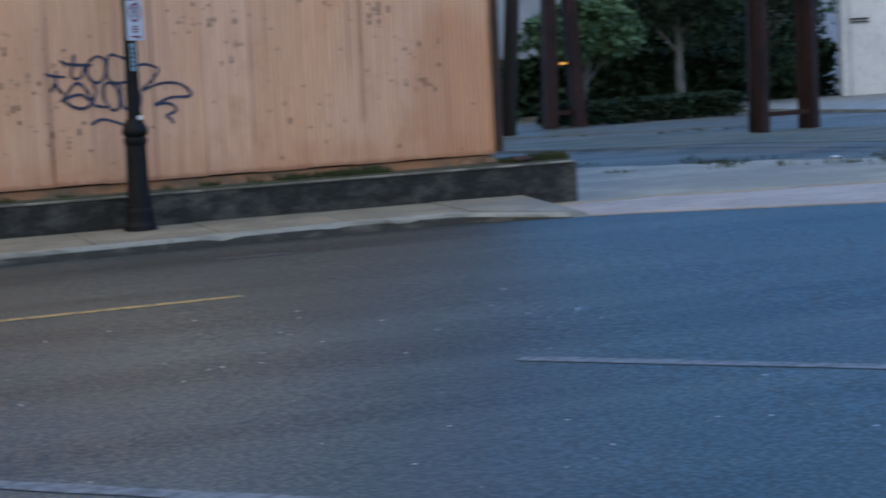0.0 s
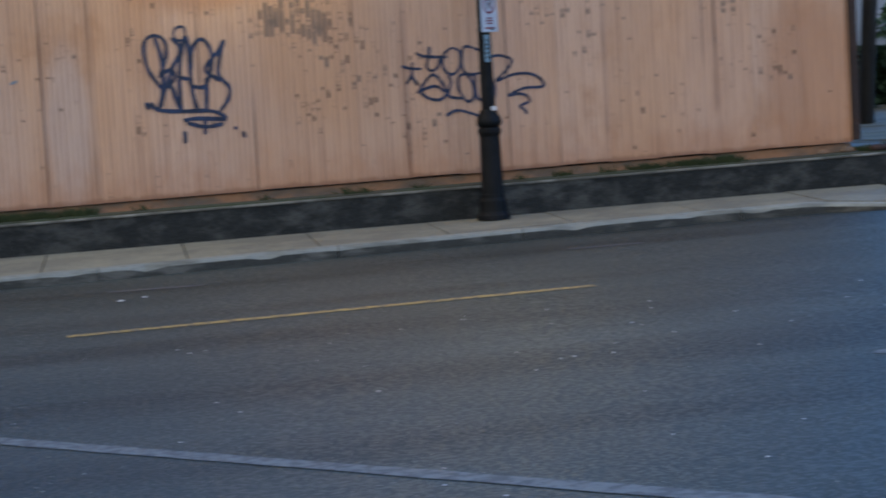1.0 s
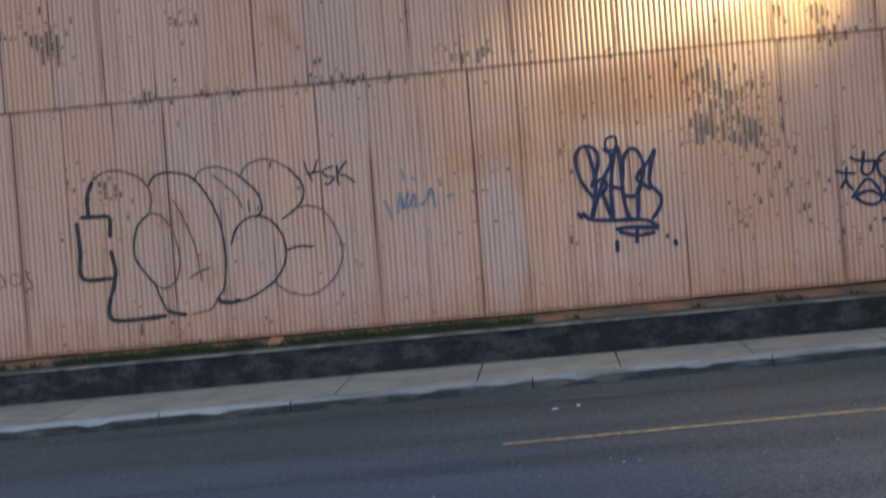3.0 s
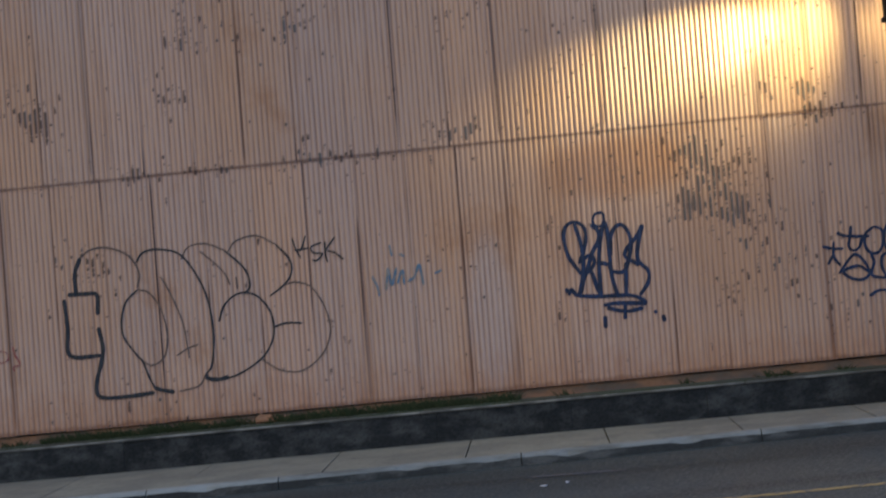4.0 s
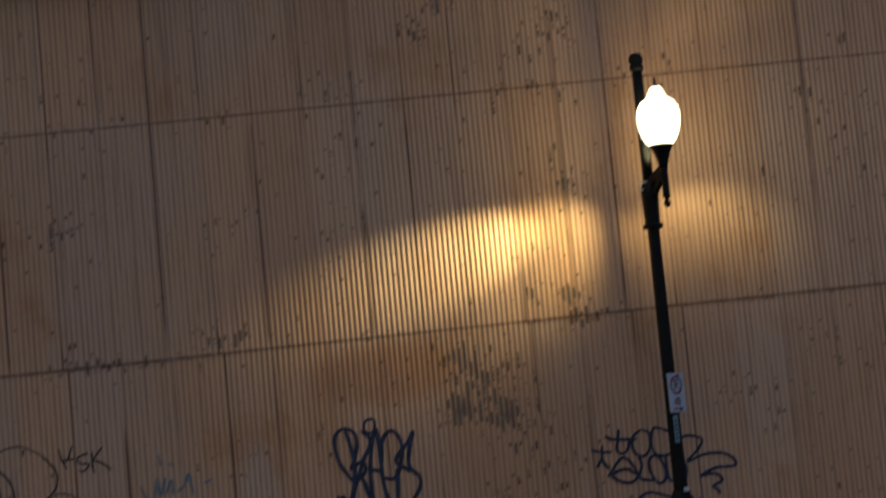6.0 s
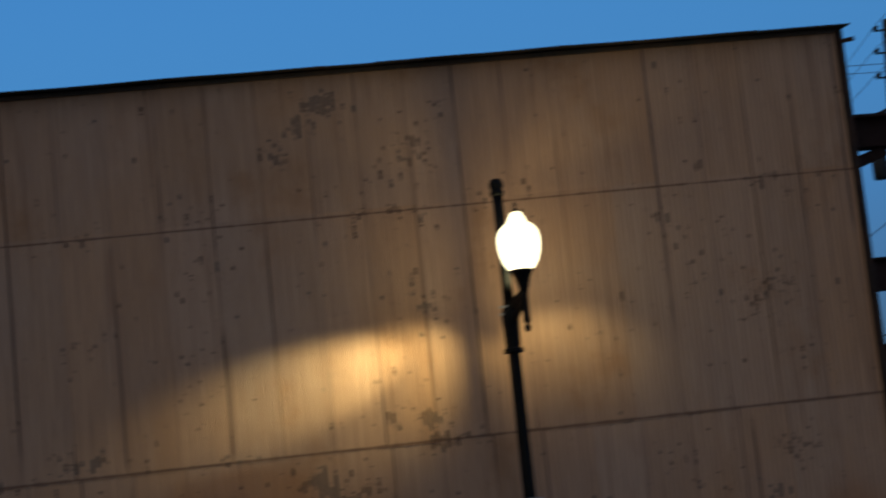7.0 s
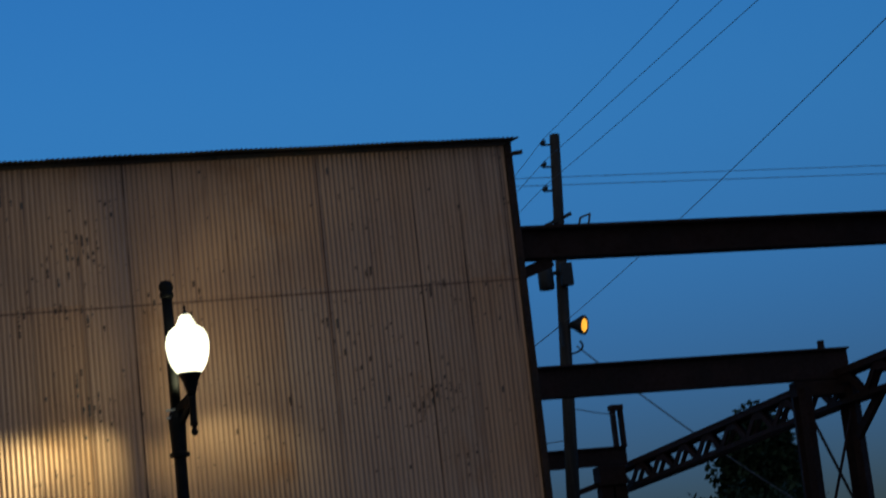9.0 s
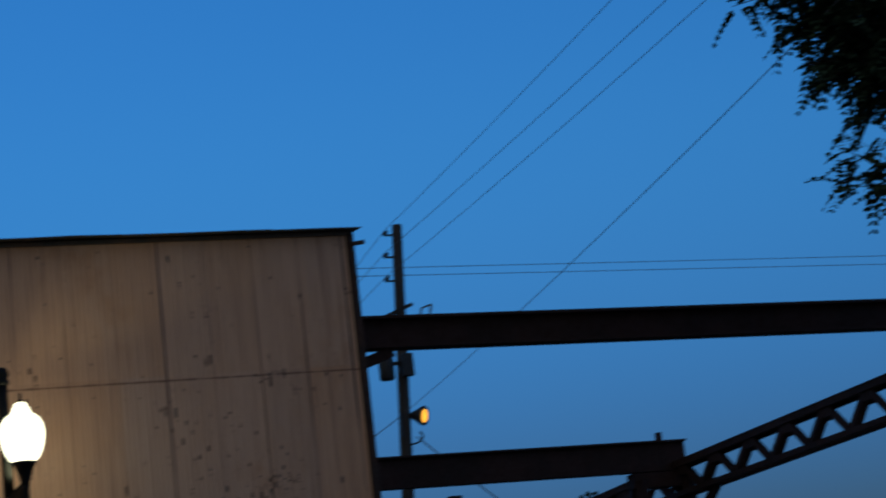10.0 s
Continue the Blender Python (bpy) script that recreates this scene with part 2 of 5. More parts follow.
    for cx, cz, r in ((2.2, 2.75, 0.55), (2.05, 3.4, 0.3), (5.5, 2.4, 1.0), (2.2, 7.8, 0.9), (5.83, 3.8, 0.2), (7.6, 2.6, 0.6)):
        dist = n.new("ShaderNodeVectorMath")
        dist.operation = "DISTANCE"
        dist.inputs[1].default_value = (cx, WALL_Y, cz)
        l.new(pos, dist.inputs[0])
        tone = maths(n, l, "ADD", tone, ramped(n, l, dist.outputs["Value"], 0.5 * r, r, 0.8, 0.0))
    col = mixed(n, l, maths(n, l, "MULTIPLY", flake, 0.85), col, mixed(n, l, maths(n, l, "MINIMUM", tone, 1.0), (0.05, 0.024, 0.015), (0.06, 0.062, 0.06)))
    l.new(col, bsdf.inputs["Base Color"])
    l.new(ramped(n, l, rust, 0.4, 0.7, 0.5, 0.8), bsdf.inputs["Roughness"])
    bumped(n, l, bsdf, grain(n, l, 30.0, (1, 1, 0.4), 4.0, 0.6, pos), 0.35, 0.004)
    return m


def asphalt(name, tone, other, gloss=0.45):
    m, n, l, bsdf = material(name)
    pos = n.new("ShaderNodeNewGeometry").outputs["Position"]
    big = grain(n, l, 0.35, (0.5, 1.2, 1), 5.0, where=pos)
    col = mixed(n, l, ramped(n, l, big, 0.35, 0.65), tone, other)
    wheel = grain(n, l, 0.6, (0.12, 1.0, 1), 3.0, where=pos)
    col = mixed(n, l, ramped(n, l, wheel, 0.46, 0.66, 0.0, 0.7), col, tuple(c * 0.5 for c in tone))
    stones = n.new("ShaderNodeTexVoronoi")
    stones.inputs["Scale"].default_value = 55.0
    l.new(pos, stones.inputs["Vector"])
    col = mixed(n, l, 0.85, col, mixed(n, l, ramped(n, l, stones.outputs["Distance"], 0.1, 0.6), (1.35, 1.35, 1.3), (0.7, 0.7, 0.72)), "MULTIPLY")
    speck = grain(n, l, 26.0, (1, 1, 1), 2.0, 0.5, pos)
    col = mixed(n, l, ramped(n, l, speck, 0.67, 0.72, 0.0, 0.9), col, (0.26, 0.25, 0.23))
    l.new(col, bsdf.inputs["Base Color"])
    l.new(ramped(n, l, speck, 0.35, 0.65, 0.5, 0.75), bsdf.inputs["Roughness"])
    bsdf.inputs["Specular IOR Level"].default_value = gloss
    lumps = maths(n, l, "ADD", grain(n, l, 40.0, (1, 1, 1), 4.0, 0.7, pos), stones.outputs["Distance"])
    bumped(n, l, bsdf, lumps, 0.35, 0.006)
    return m


def road_paint(name, colour):
    m, n, l, bsdf = material(name)
    wear = grain(n, l, 14.0, (1, 1, 1), 5.0, 0.65)
    col = mixed(n, l, ramped(n, l, wear, 0.42, 0.6, 0.1, 0.9), colour, (0.06, 0.06, 0.062))
    l.new(col, bsdf.inputs["Base Color"])
    bsdf.inputs["Roughness"].default_value = 0.75
    return m


def glowing(name, colour, strength, see=0.0):
    """A lit lens; see lets part of the lamp's own light through it."""
    m, n, l, bsdf = material(name)
    n.remove(bsdf)
    e = node(n, "ShaderNodeEmission", Color=(*colour, 1), Strength=strength)
    out = e.outputs[0]
    if see:
        mixer = node(n, "ShaderNodeMixShader", Fac=see)
        l.new(out, mixer.inputs[1])
        l.new(n.new("ShaderNodeBsdfTransparent").outputs[0], mixer.inputs[2])
        out = mixer.outputs[0]
    l.new(out, n["Material Output"].inputs["Surface"])
    return m


def foliage(name, a, b):
    m, n, l, bsdf = material(name)
    v = n.new("ShaderNodeNewGeometry").outputs["Random Per Island"]
    l.new(mixed(n, l, v, a, b), bsdf.inputs["Base Color"])
    bsdf.inputs["Roughness"].default_value = 0.75
    bsdf.inputs["Specular IOR Level"].default_value = 0.2
    return m


IRON = corrugated_paint()
ASPHALT = asphalt("worn_asphalt", (0.041, 0.054, 0.051), (0.058, 0.071, 0.066), 0.22)
LOT = asphalt("lot_asphalt", (0.12, 0.102, 0.066), (0.155, 0.135, 0.09), 0.1)
CONCRETE = plain("pavement_concrete", (0.245, 0.225, 0.165), (0.185, 0.17, 0.13), 1.6, rough=0.85, random_tint=0.04)
KERB = plain("kerb_concrete", (0.27, 0.27, 0.235), (0.14, 0.135, 0.11), 2.6, (0.5, 1, 2.5), rough=0.85, bump=0.6, depth=0.014, random_tint=0.12, lo=0.45, hi=0.68)
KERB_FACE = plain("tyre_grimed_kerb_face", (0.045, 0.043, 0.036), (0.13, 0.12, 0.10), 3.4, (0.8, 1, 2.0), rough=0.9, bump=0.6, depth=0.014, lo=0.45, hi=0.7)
APRON = plain("apron_concrete", (0.38, 0.31, 0.26), (0.30, 0.25, 0.21), 0.8, rough=0.85)
DUST = plain("dusty_concrete", (0.36, 0.30, 0.205), (0.25, 0.215, 0.155), 0.5, rough=0.9)
GRAVEL = plain("gravel_bank", (0.125, 0.105, 0.06), (0.06, 0.062, 0.032), 0.7, rough=0.95, bump=0.8, depth=0.02)
DIRT = plain("far_dirt", (0.10, 0.095, 0.08), (0.07, 0.075, 0.055), 0.2, rough=0.95)
BLOCK = plain("sooty_concrete", (0.013, 0.0138, 0.0125), (0.058, 0.057, 0.05), 5.0, (0.7, 1, 1.2), rough=0.9, bump=0.8, depth=0.012, random_tint=0.12, lo=0.42, hi=0.7)
COPING = plain("stained_coping", (0.24, 0.225, 0.19), (0.09, 0.085, 0.07), 2.2, rough=0.9, bump=0.6, depth=0.01)
SILL = plain("rust_stained_sill", (0.35, 0.165, 0.08), (0.16, 0.11, 0.075), 1.8, (1, 1, 2), rough=0.9, bump=0.5, depth=0.01)
MOSS = plain("ledge_soil", (0.06, 0.055, 0.035), (0.045, 0.06, 0.028), 1.4, rough=0.95)
POST = plain("black_enamel", (0.006, 0.0065, 0.007), (0.01, 0.01, 0.011), 5.0, rough=0.5, bump=0.15, depth=0.002, gloss=0.14)
STEEL = plain("red_lead_steel", (0.044, 0.021, 0.017), (0.029, 0.0155, 0.013), 1.2, rough=0.75, bump=0.4, depth=0.004, gloss=0.2)
RUSTY = plain("rusted_trim", (0.03, 0.017, 0.013), (0.055, 0.025, 0.015), 2.5, rough=0.85, bump=0.4)
ROOF = plain("dark_roof_iron", (0.05, 0.045, 0.042), (0.09, 0.06, 0.045), 2.0, rough=0.6)
TIMBER = plain("weathered_pole_timber", (0.055, 0.045, 0.038), (0.03, 0.026, 0.023), 2.0, (6, 6, 0.3), rough=0.9, bump=0.6, depth=0.01)
GREY = plain("galvanised_grey", (0.022, 0.022, 0.024), (0.015, 0.015, 0.016), 4.0, rough=0.6, metal=0.0)
BOLT = plain("bare_bolt_metal", (0.42, 0.41, 0.38), (0.30, 0.29, 0.27), 9.0, rough=0.35, metal=0.5, bump=0.1)
WIRE = plain("weathered_cable", (0.14, 0.15, 0.16), (0.10, 0.10, 0.11), 8.0, rough=0.6)
SHED = plain("white_painted_metal", (0.72, 0.73, 0.74), (0.64, 0.66, 0.68), 0.7, rough=0.5, bump=0.1)
PALE = plain("pale_grey_render", (0.34, 0.36, 0.40), (0.28, 0.30, 0.33), 0.5, rough=0.85)
INNER = plain("dark_inner_boards", (0.05, 0.045, 0.04), (0.035, 0.03, 0.028), 1.0, rough=0.9)
BARK = plain("bark", (0.075, 0.06, 0.05), (0.045, 0.036, 0.03), 5.0, (2, 2, 0.4), rough=0.95, bump=0.8, depth=0.02)
PALEBARK = plain("pale_bark", (0.16, 0.15, 0.135), (0.10, 0.095, 0.085), 5.0, (2, 2, 0.4), rough=0.95, bump=0.6, depth=0.01)
WHITE_PAINT = road_paint("worn_white_line", (0.15, 0.16, 0.155))
YELLOW_PAINT = road_paint("worn_yellow_line", (0.48, 0.30, 0.07))
FAINT_PAINT = road_paint("faded_white_line", (0.09, 0.09, 0.095))
SIGN_WHITE = plain("sign_sheeting", (0.62, 0.61, 0.62), (0.55, 0.54, 0.55), 9.0, rough=0.45, bump=0.05)
SIGN_RED = plain("sign_red", (0.28, 0.02, 0.025), (0.22, 0.02, 0.02), 9.0, rough=0.45, bump=0.05)
SIGN_BLACK = plain("sign_black", (0.015, 0.015, 0.016), (0.02, 0.02, 0.02), 9.0, rough=0.5, bump=0.05)
STICKER = plain("pale_blue_sticker", (0.18, 0.32, 0.42), (0.14, 0.25, 0.34), 12.0, rough=0.5, bump=0.05)
INK = plain("navy_spray_paint", (0.010, 0.018, 0.045), (0.016, 0.034, 0.09), 9.0, rough=0.6, bump=0.05)
BLACK_INK = plain("black_spray_paint", (0.022, 0.022, 0.024), (0.04, 0.036, 0.034), 9.0, rough=0.6, bump=0.05)
FADED_INK = plain("thin_black_spray_paint", (0.13, 0.085, 0.065), (0.21, 0.135, 0.095), 14.0, rough=0.7, bump=0.05)
TEAL_INK = plain("faded_teal_spray_paint", (0.13, 0.20, 0.26), (0.30, 0.26, 0.22), 14.0, rough=0.7, bump=0.05)
RED_INK = plain("faded_red_spray_paint", (0.32, 0.06, 0.05), (0.42, 0.2, 0.14), 14.0, rough=0.7, bump=0.05)
LEAF = foliage("leaves", (0.06, 0.125, 0.055), (0.13, 0.21, 0.11))
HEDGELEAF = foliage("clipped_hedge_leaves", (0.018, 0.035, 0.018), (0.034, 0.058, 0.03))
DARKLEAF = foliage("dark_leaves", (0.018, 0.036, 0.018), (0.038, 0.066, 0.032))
GRASS = foliage("weeds", (0.032, 0.048, 0.018), (0.07, 0.078, 0.034))
GLOBE = glowing("lit_acorn_globe", (1.0, 0.93, 0.62), 3.4, 0.5)
FLOOD = glowing("amber_flood_lens", (1.0, 0.42, 0.04), 1.6)
MARKER = glowing("amber_marker_lens", (1.0, 0.5, 0.12), 0.12)


# ---- mesh helpers ----
def mesh_of(bm, name, mat, smooth=False):
    me = bpy.data.meshes.new(name)
    bm.to_mesh(me)
    bm.free()
    if mat is not None:
        me.materials.append(mat)
    if smooth:
        for p in me.polygons:
            p.use_smooth = True
    return me


def part(name, bm, mat, parent=None, label="", smooth=False):
    ob = new(name, mesh_of(bm, name, mat, smooth))
    if parent is not None:
        ob.parent = parent
        ob.matrix_parent_inverse = parent.matrix_basis.inverted()
    if label:
        ob["label"] = label
    return ob


def thing(name, label, category, at=(0, 0, 0), group="", kind=""):
    ob = new(name)
    ob.location = at
    ob.empty_display_size = 0.1
    bpy.context.view_layer.update()
    return tagged(ob, label, category, group, kind)


def add_box(bm, lo, hi, bevel=0.0, lean=SLOPE):
    """An upright box; its level edges follow the street's climb."""
    vs = [bm.verts.new((x, y, z + lean * x)) for x in (lo[0], hi[0]) for y in (lo[1], hi[1]) for z in (lo[2], hi[2])]
    fs = [bm.faces.new([vs[i] for i in q]) for q in ((0, 1, 3, 2), (4, 6, 7, 5), (0, 4, 5, 1), (2, 3, 7, 6), (0, 2, 6, 4), (1, 5, 7, 3))]
    if bevel:
        bmesh.ops.bevel(bm, geom=list({e for f in fs for e in f.edges}), offset=bevel, segments=1, affect="EDGES", profile=0.5)
    return bm


def box(lo, hi, bevel=0.0, lean=SLOPE):
    return add_box(bmesh.new(), lo, hi, bevel, lean)


def add_rod(bm, a, b, ra, rb=None, sides=8, caps=True):
    """A round bar from a to b."""
    a, b = Vector(a), Vector(b)
    rb = ra if rb is None else rb
    q = (b - a).to_track_quat("Z", "Y").to_matrix()
    rings = []
    for p, r in ((a, ra), (b, rb)):
        rings.append([bm.verts.new(p + q @ Vector((r * math.cos(2 * math.pi * i / sides), r * math.sin(2 * math.pi * i / sides), 0))) for i in range(sides)])
    for i in range(sides):
        bm.faces.new((rings[0][i], rings[0][(i + 1) % sides], rings[1][(i + 1) % sides], rings[1][i]))
    if caps:
        bm.faces.new(rings[0][::-1])
        bm.faces.new(rings[1])
    return bm


def rod(a, b, ra, rb=None, sides=8):
    return add_rod(bmesh.new(), a, b, ra, rb, sides)


def add_bar(bm, a, b, w, d):
    """A flat or square bar from a to b: w across, d deep."""
    a, b = Vector(a), Vector(b)
    q = (b - a).to_track_quat("Z", "Y").to_matrix()
    ends = [[bm.verts.new(p + q @ Vector((sx * w / 2, sy * d / 2, 0))) for sx, sy in ((-1, -1), (1, -1), (1, 1), (-1, 1))] for p in (a, b)]
    for i in range(4):
        bm.faces.new((ends[0][i], ends[0][(i + 1) % 4], ends[1][(i + 1) % 4], ends[1][i]))
    bm.faces.new(ends[0][::-1])
    bm.faces.new(ends[1])
    return bm


def bar(a, b, w, d):
    return add_bar(bmesh.new(), a, b, w, d)


def lathe(profile, centre=(0, 0, 0), sides=20, flutes=0.0, hollow=False):
    """Turns (radius, height) pairs round the upright axis; flutes cuts grooves."""
    bm = bmesh.new()
    rings = []
    for r, z in profile:
        ring = []
        for i in range(sides):
            a = 2 * math.pi * i / sides
            k = r * (1 - (flutes if i % 2 else 0.0))
            ring.append(bm.verts.new((centre[0] + k * math.cos(a), centre[1] + k * math.sin(a), centre[2] + z)))
        rings.append(ring)
    for lo, hi in zip(rings, rings[1:]):
        for i in range(sides):
            bm.faces.new((lo[i], lo[(i + 1) % sides], hi[(i + 1) % sides], hi[i]))
    if not hollow:
        bm.faces.new(rings[0][::-1])
        bm.faces.new(rings[-1])
    return bm


def sheet(points, z=0.0, thick=0.05):
    """A slab over a plan outline, lying on the street's climb."""
    bm = bmesh.new()
    top = [bm.verts.new((x, y, z + lay(x, y))) for x, y in points]
    low = [bm.verts.new((x, y, z + lay(x, y) - thick)) for x, y in points]
    bm.faces.new(top)
    bm.faces.new(low[::-1])
    for i in range(len(points)):
        j = (i + 1) % len(points)
        bm.faces.new((top[j], top[i], low[i], low[j]))
    bmesh.ops.recalc_face_normals(bm, faces=bm.faces)
    return bm


def add_i_beam(bm, a, b, high, wide, web=0.03, flange=0.045):
    """A rolled steel joist whose top runs from a to b."""
    a, b = Vector(a), Vector(b)
    up = Vector((0, 0, 1))
    add_bar_between = lambda dz, w, h: add_oriented(bm, a - up * dz, b - up * dz, w, h)
    add_bar_between(flange / 2, wide, flange)
    add_bar_between(high - flange / 2, wide, flange)
    add_bar_between(high / 2, web, high - 2 * flange)
    return bm


def add_oriented(bm, a, b, wide, high):
    """A level bar: wide sideways, high upwards, centred on a-b."""
    way = (b - a).normalized()
    side = way.cross(Vector((0, 0, 1))).normalized()
    up = side.cross(way)
    ends = [[bm.verts.new(p + side * (sx * wide / 2) + up * (sz * high / 2)) for sx, sz in ((-1, -1), (1, -1), (1, 1), (-1, 1))] for p in (a, b)]
    for i in range(4):
        bm.faces.new((ends[0][i], ends[0][(i + 1) % 4], ends[1][(i + 1) % 4], ends[1][i]))
    bm.faces.new(ends[0][::-1])
    bm.faces.new(ends[1])


rnd = random.Random(7)

# ---- ground ----
def ground_sheet():
    bm = bmesh.new()
    xs = [-3000, -600, -60, 60, 600, 3000]
    ys = [-3000, -400, -40, 20, 36, 48, 80, 400, 3000]
    grid = [[bm.verts.new((x, y, lay(x, y) - (0.06 if y < 36 else 0.12))) for x in xs] for y in ys]
    for j in range(len(ys) - 1):
        for i in range(len(xs) - 1):
            bm.faces.new((grid[j][i], grid[j][i + 1], grid[j + 1][i + 1], grid[j + 1][i]))
    return part("ground", bm, DIRT)


tagged(ground_sheet(), "bare earth ground reaching to the horizon", "ground", kind="structure")


def kerb_y(x):
    """Front edge of the kerb; it swings out at the driveway."""
    if x < 6.5:
        return 22.25 + 0.095 * x
    if x < 8.0:
        return 22.87 - (x - 6.5) * 0.03
    if x < 9.8:
        return 22.825 - (x - 8.0) * 0.39
    return 22.12 - 0.64 * (x - 9.8)


edge = [(x, kerb_y(x)) for x in (-60, -13, -6, 0, 6.5, 8, 9.8, 12, 15, 20, 30)]
tagged(part("road", sheet([(-60, -2.0), (30, -2.0)] + edge[::-1], 0.0, 0.05), ASPHALT), "dark worn asphalt road with fine grit", "road", kind="structure")
tagged(part("near_pavement", sheet([(-60, -14.0), (30, -14.0), (30, -2.004), (-60, -2.004)], 0.12, 0.2), CONCRETE), "grey concrete pavement on the near side", "pavement", kind="structure")


def strip(name, a, b, width, z, mat, label):
    """A painted line from a to b on the road."""
    a, b = Vector(a), Vector(b)
    side = Vector((-(b - a).y, (b - a).x)).normalized() * width / 2
    n = max(2, int((b - a).length / 0.25))
    bm = bmesh.new()
    rows = []
    for i in range(n + 1):
        p = a.lerp(b, i / n)
        w = side * (1 + rnd.uniform(-0.12, 0.12))
        rows.append([bm.verts.new((q.x, q.y, z + grade(q.x))) for q in (p - w, p + w)])
    for r, s in zip(rows, rows[1:]):
        bm.faces.new((r[0], s[0], s[1], r[1]))
    ob = part(name, bm, mat)
    return tagged(ob, label, "road marking", kind="structure")


strip("parking_line", (-0.85, 11.95), (3.4, 7.35), 0.17, 0.005, WHITE_PAINT, "worn white stall line painted on the asphalt")
strip("parking_line", (4.5, 12.03), (8.8, 6.9), 0.17, 0.005, WHITE_PAINT, "worn white stall line painted on the asphalt")
strip("yellow_line", (-0.52, 17.0), (3.95, 17.25), 0.16, 0.005, YELLOW_PAINT, "thin worn yellow line painted on the asphalt")
strip("faded_line", (-0.2, 20.72), (0.75, 20.6), 0.14, 0.005, FAINT_PAINT, "almost worn-off white dash on the asphalt")
strip("faded_line", (4.55, 21.05), (5.35, 21.0), 0.14, 0.005, FAINT_PAINT, "almost worn-off white dash on the asphalt")

# strips of ground beside the building, from the road back to the far street
L1 = [(9.3, 24.47), (11.07, 24.3), (13.5, 23.5), (19, 21.2), (30, 16.6)]
L2 = [(9.3, 37.0), (13.0, 31.6), (15.6, 29.6), (16.8, 27.4), (19, 24.4), (30, 18.5)]
L3 = [(9.3, 61.0), (14.5, 49), (17.0, 38.0), (19.3, 32.5), (21.4, 27.0), (30, 20.5)]
L4 = [(12.0, 62.0), (18.35, 48.5), (23.05, 48.8), (23.5, 39.5), (25.5, 30.0), (34, 22.0)]
L5 = [(14.0, 70.0), (26, 68.0), (30.5, 59.5), (30.2, 50.0), (34, 41.0), (44, 30.0)]


def rough_edge(line, step=0.5, amount=0.3):
    """The same line with a worn, wandering edge."""
    out = []
    for (ax, ay), (bx, by) in zip(line, line[1:]):
        n = max(1, int(math.hypot(bx - ax, by - ay) / step))
        for i in range(n):
            qx, qy = ax + (bx - ax) * i / n, ay + (by - ay) * i / n
            k = amount * min(1.0, qx - 9.3) if qx < 10.3 else amount
            out.append((qx + k * noise.noise((qx * 1.3, qy * 1.3, 1)), qy + 2 * k * noise.noise((qx * 1.1, qy * 1.1, 7))))
    return out + [line[-1]]


L0 = [(9.3, kerb_y(9.3)), (9.8, kerb_y(9.8)), (12, kerb_y(12)), (15, kerb_y(15)), (20, kerb_y(20)), (30, kerb_y(30))]
L1, L2, L3, L4 = [rough_edge(q) for q in (L1, L2, L3, L4)]
for name, near, far, z, mat, label in (
        ("driveway_apron", L0, L1, 0.014, APRON, "pinkish concrete driveway apron beside the road"),
        ("dusty_forecourt", L1, L2, 0.027, DUST, "dusty worn concrete forecourt with cracks"),
        ("lot", L2, L3, 0.02, LOT, "bluish asphalt yard beside the building"),
        ("gravel_bank", L3, L4, 0.028, GRAVEL, "low gravel and weed bank under the steel frame"),
        ("far_road", L4, L5, 0.03, LOT, "smooth grey street behind the yard")):
    tagged(part(name, sheet(near + far[::-1], z, 0.03), mat), label, "ground", kind="structure")
tagged(part("far_pavement", sheet(L5 + [(60, 40), (60, 90), (14, 90)], 0.12, 0.18), KERB), "pale concrete pavement behind the far street", "pavement", kind="structure")

# ---- pavement, kerb, plinth ----
pavement = thing("pavement", "narrow worn concrete pavement with open joints", "pavement", kind="structure")
x = -13.0
while x < 9.2:
    w = min(rnd.uniform(1.45, 1.6), 9.3 - x)
    bm = bmesh.new()
    top = []
    for px, py in ((x + 0.008, kerb_y(x) + 0.16), (x + w - 0.008, kerb_y(x + w) + 0.16), (x + w - 0.008, 24.52), (x + 0.008, 24.52)):
        k = (py - 22.3) / 2.2
        drop = 0.09 * max(0.0, min(1.0, (px - 7.8) / 1.5))
        top.append((px, py, 0.128 + 0.04 * k - drop * (1 - k) + grade(px) + rnd.uniform(-0.004, 0.004)))
    t = [bm.verts.new(p) for p in top]
    b = [bm.verts.new((p[0], p[1], p[2] - 0.2)) for p in top]
    bm.faces.new(t)
    for i in range(4):
        bm.faces.new((t[(i + 1) % 4], t[i], b[i], b[(i + 1) % 4]))
    part("slab", bm, CONCRETE, pavement)
    x += w

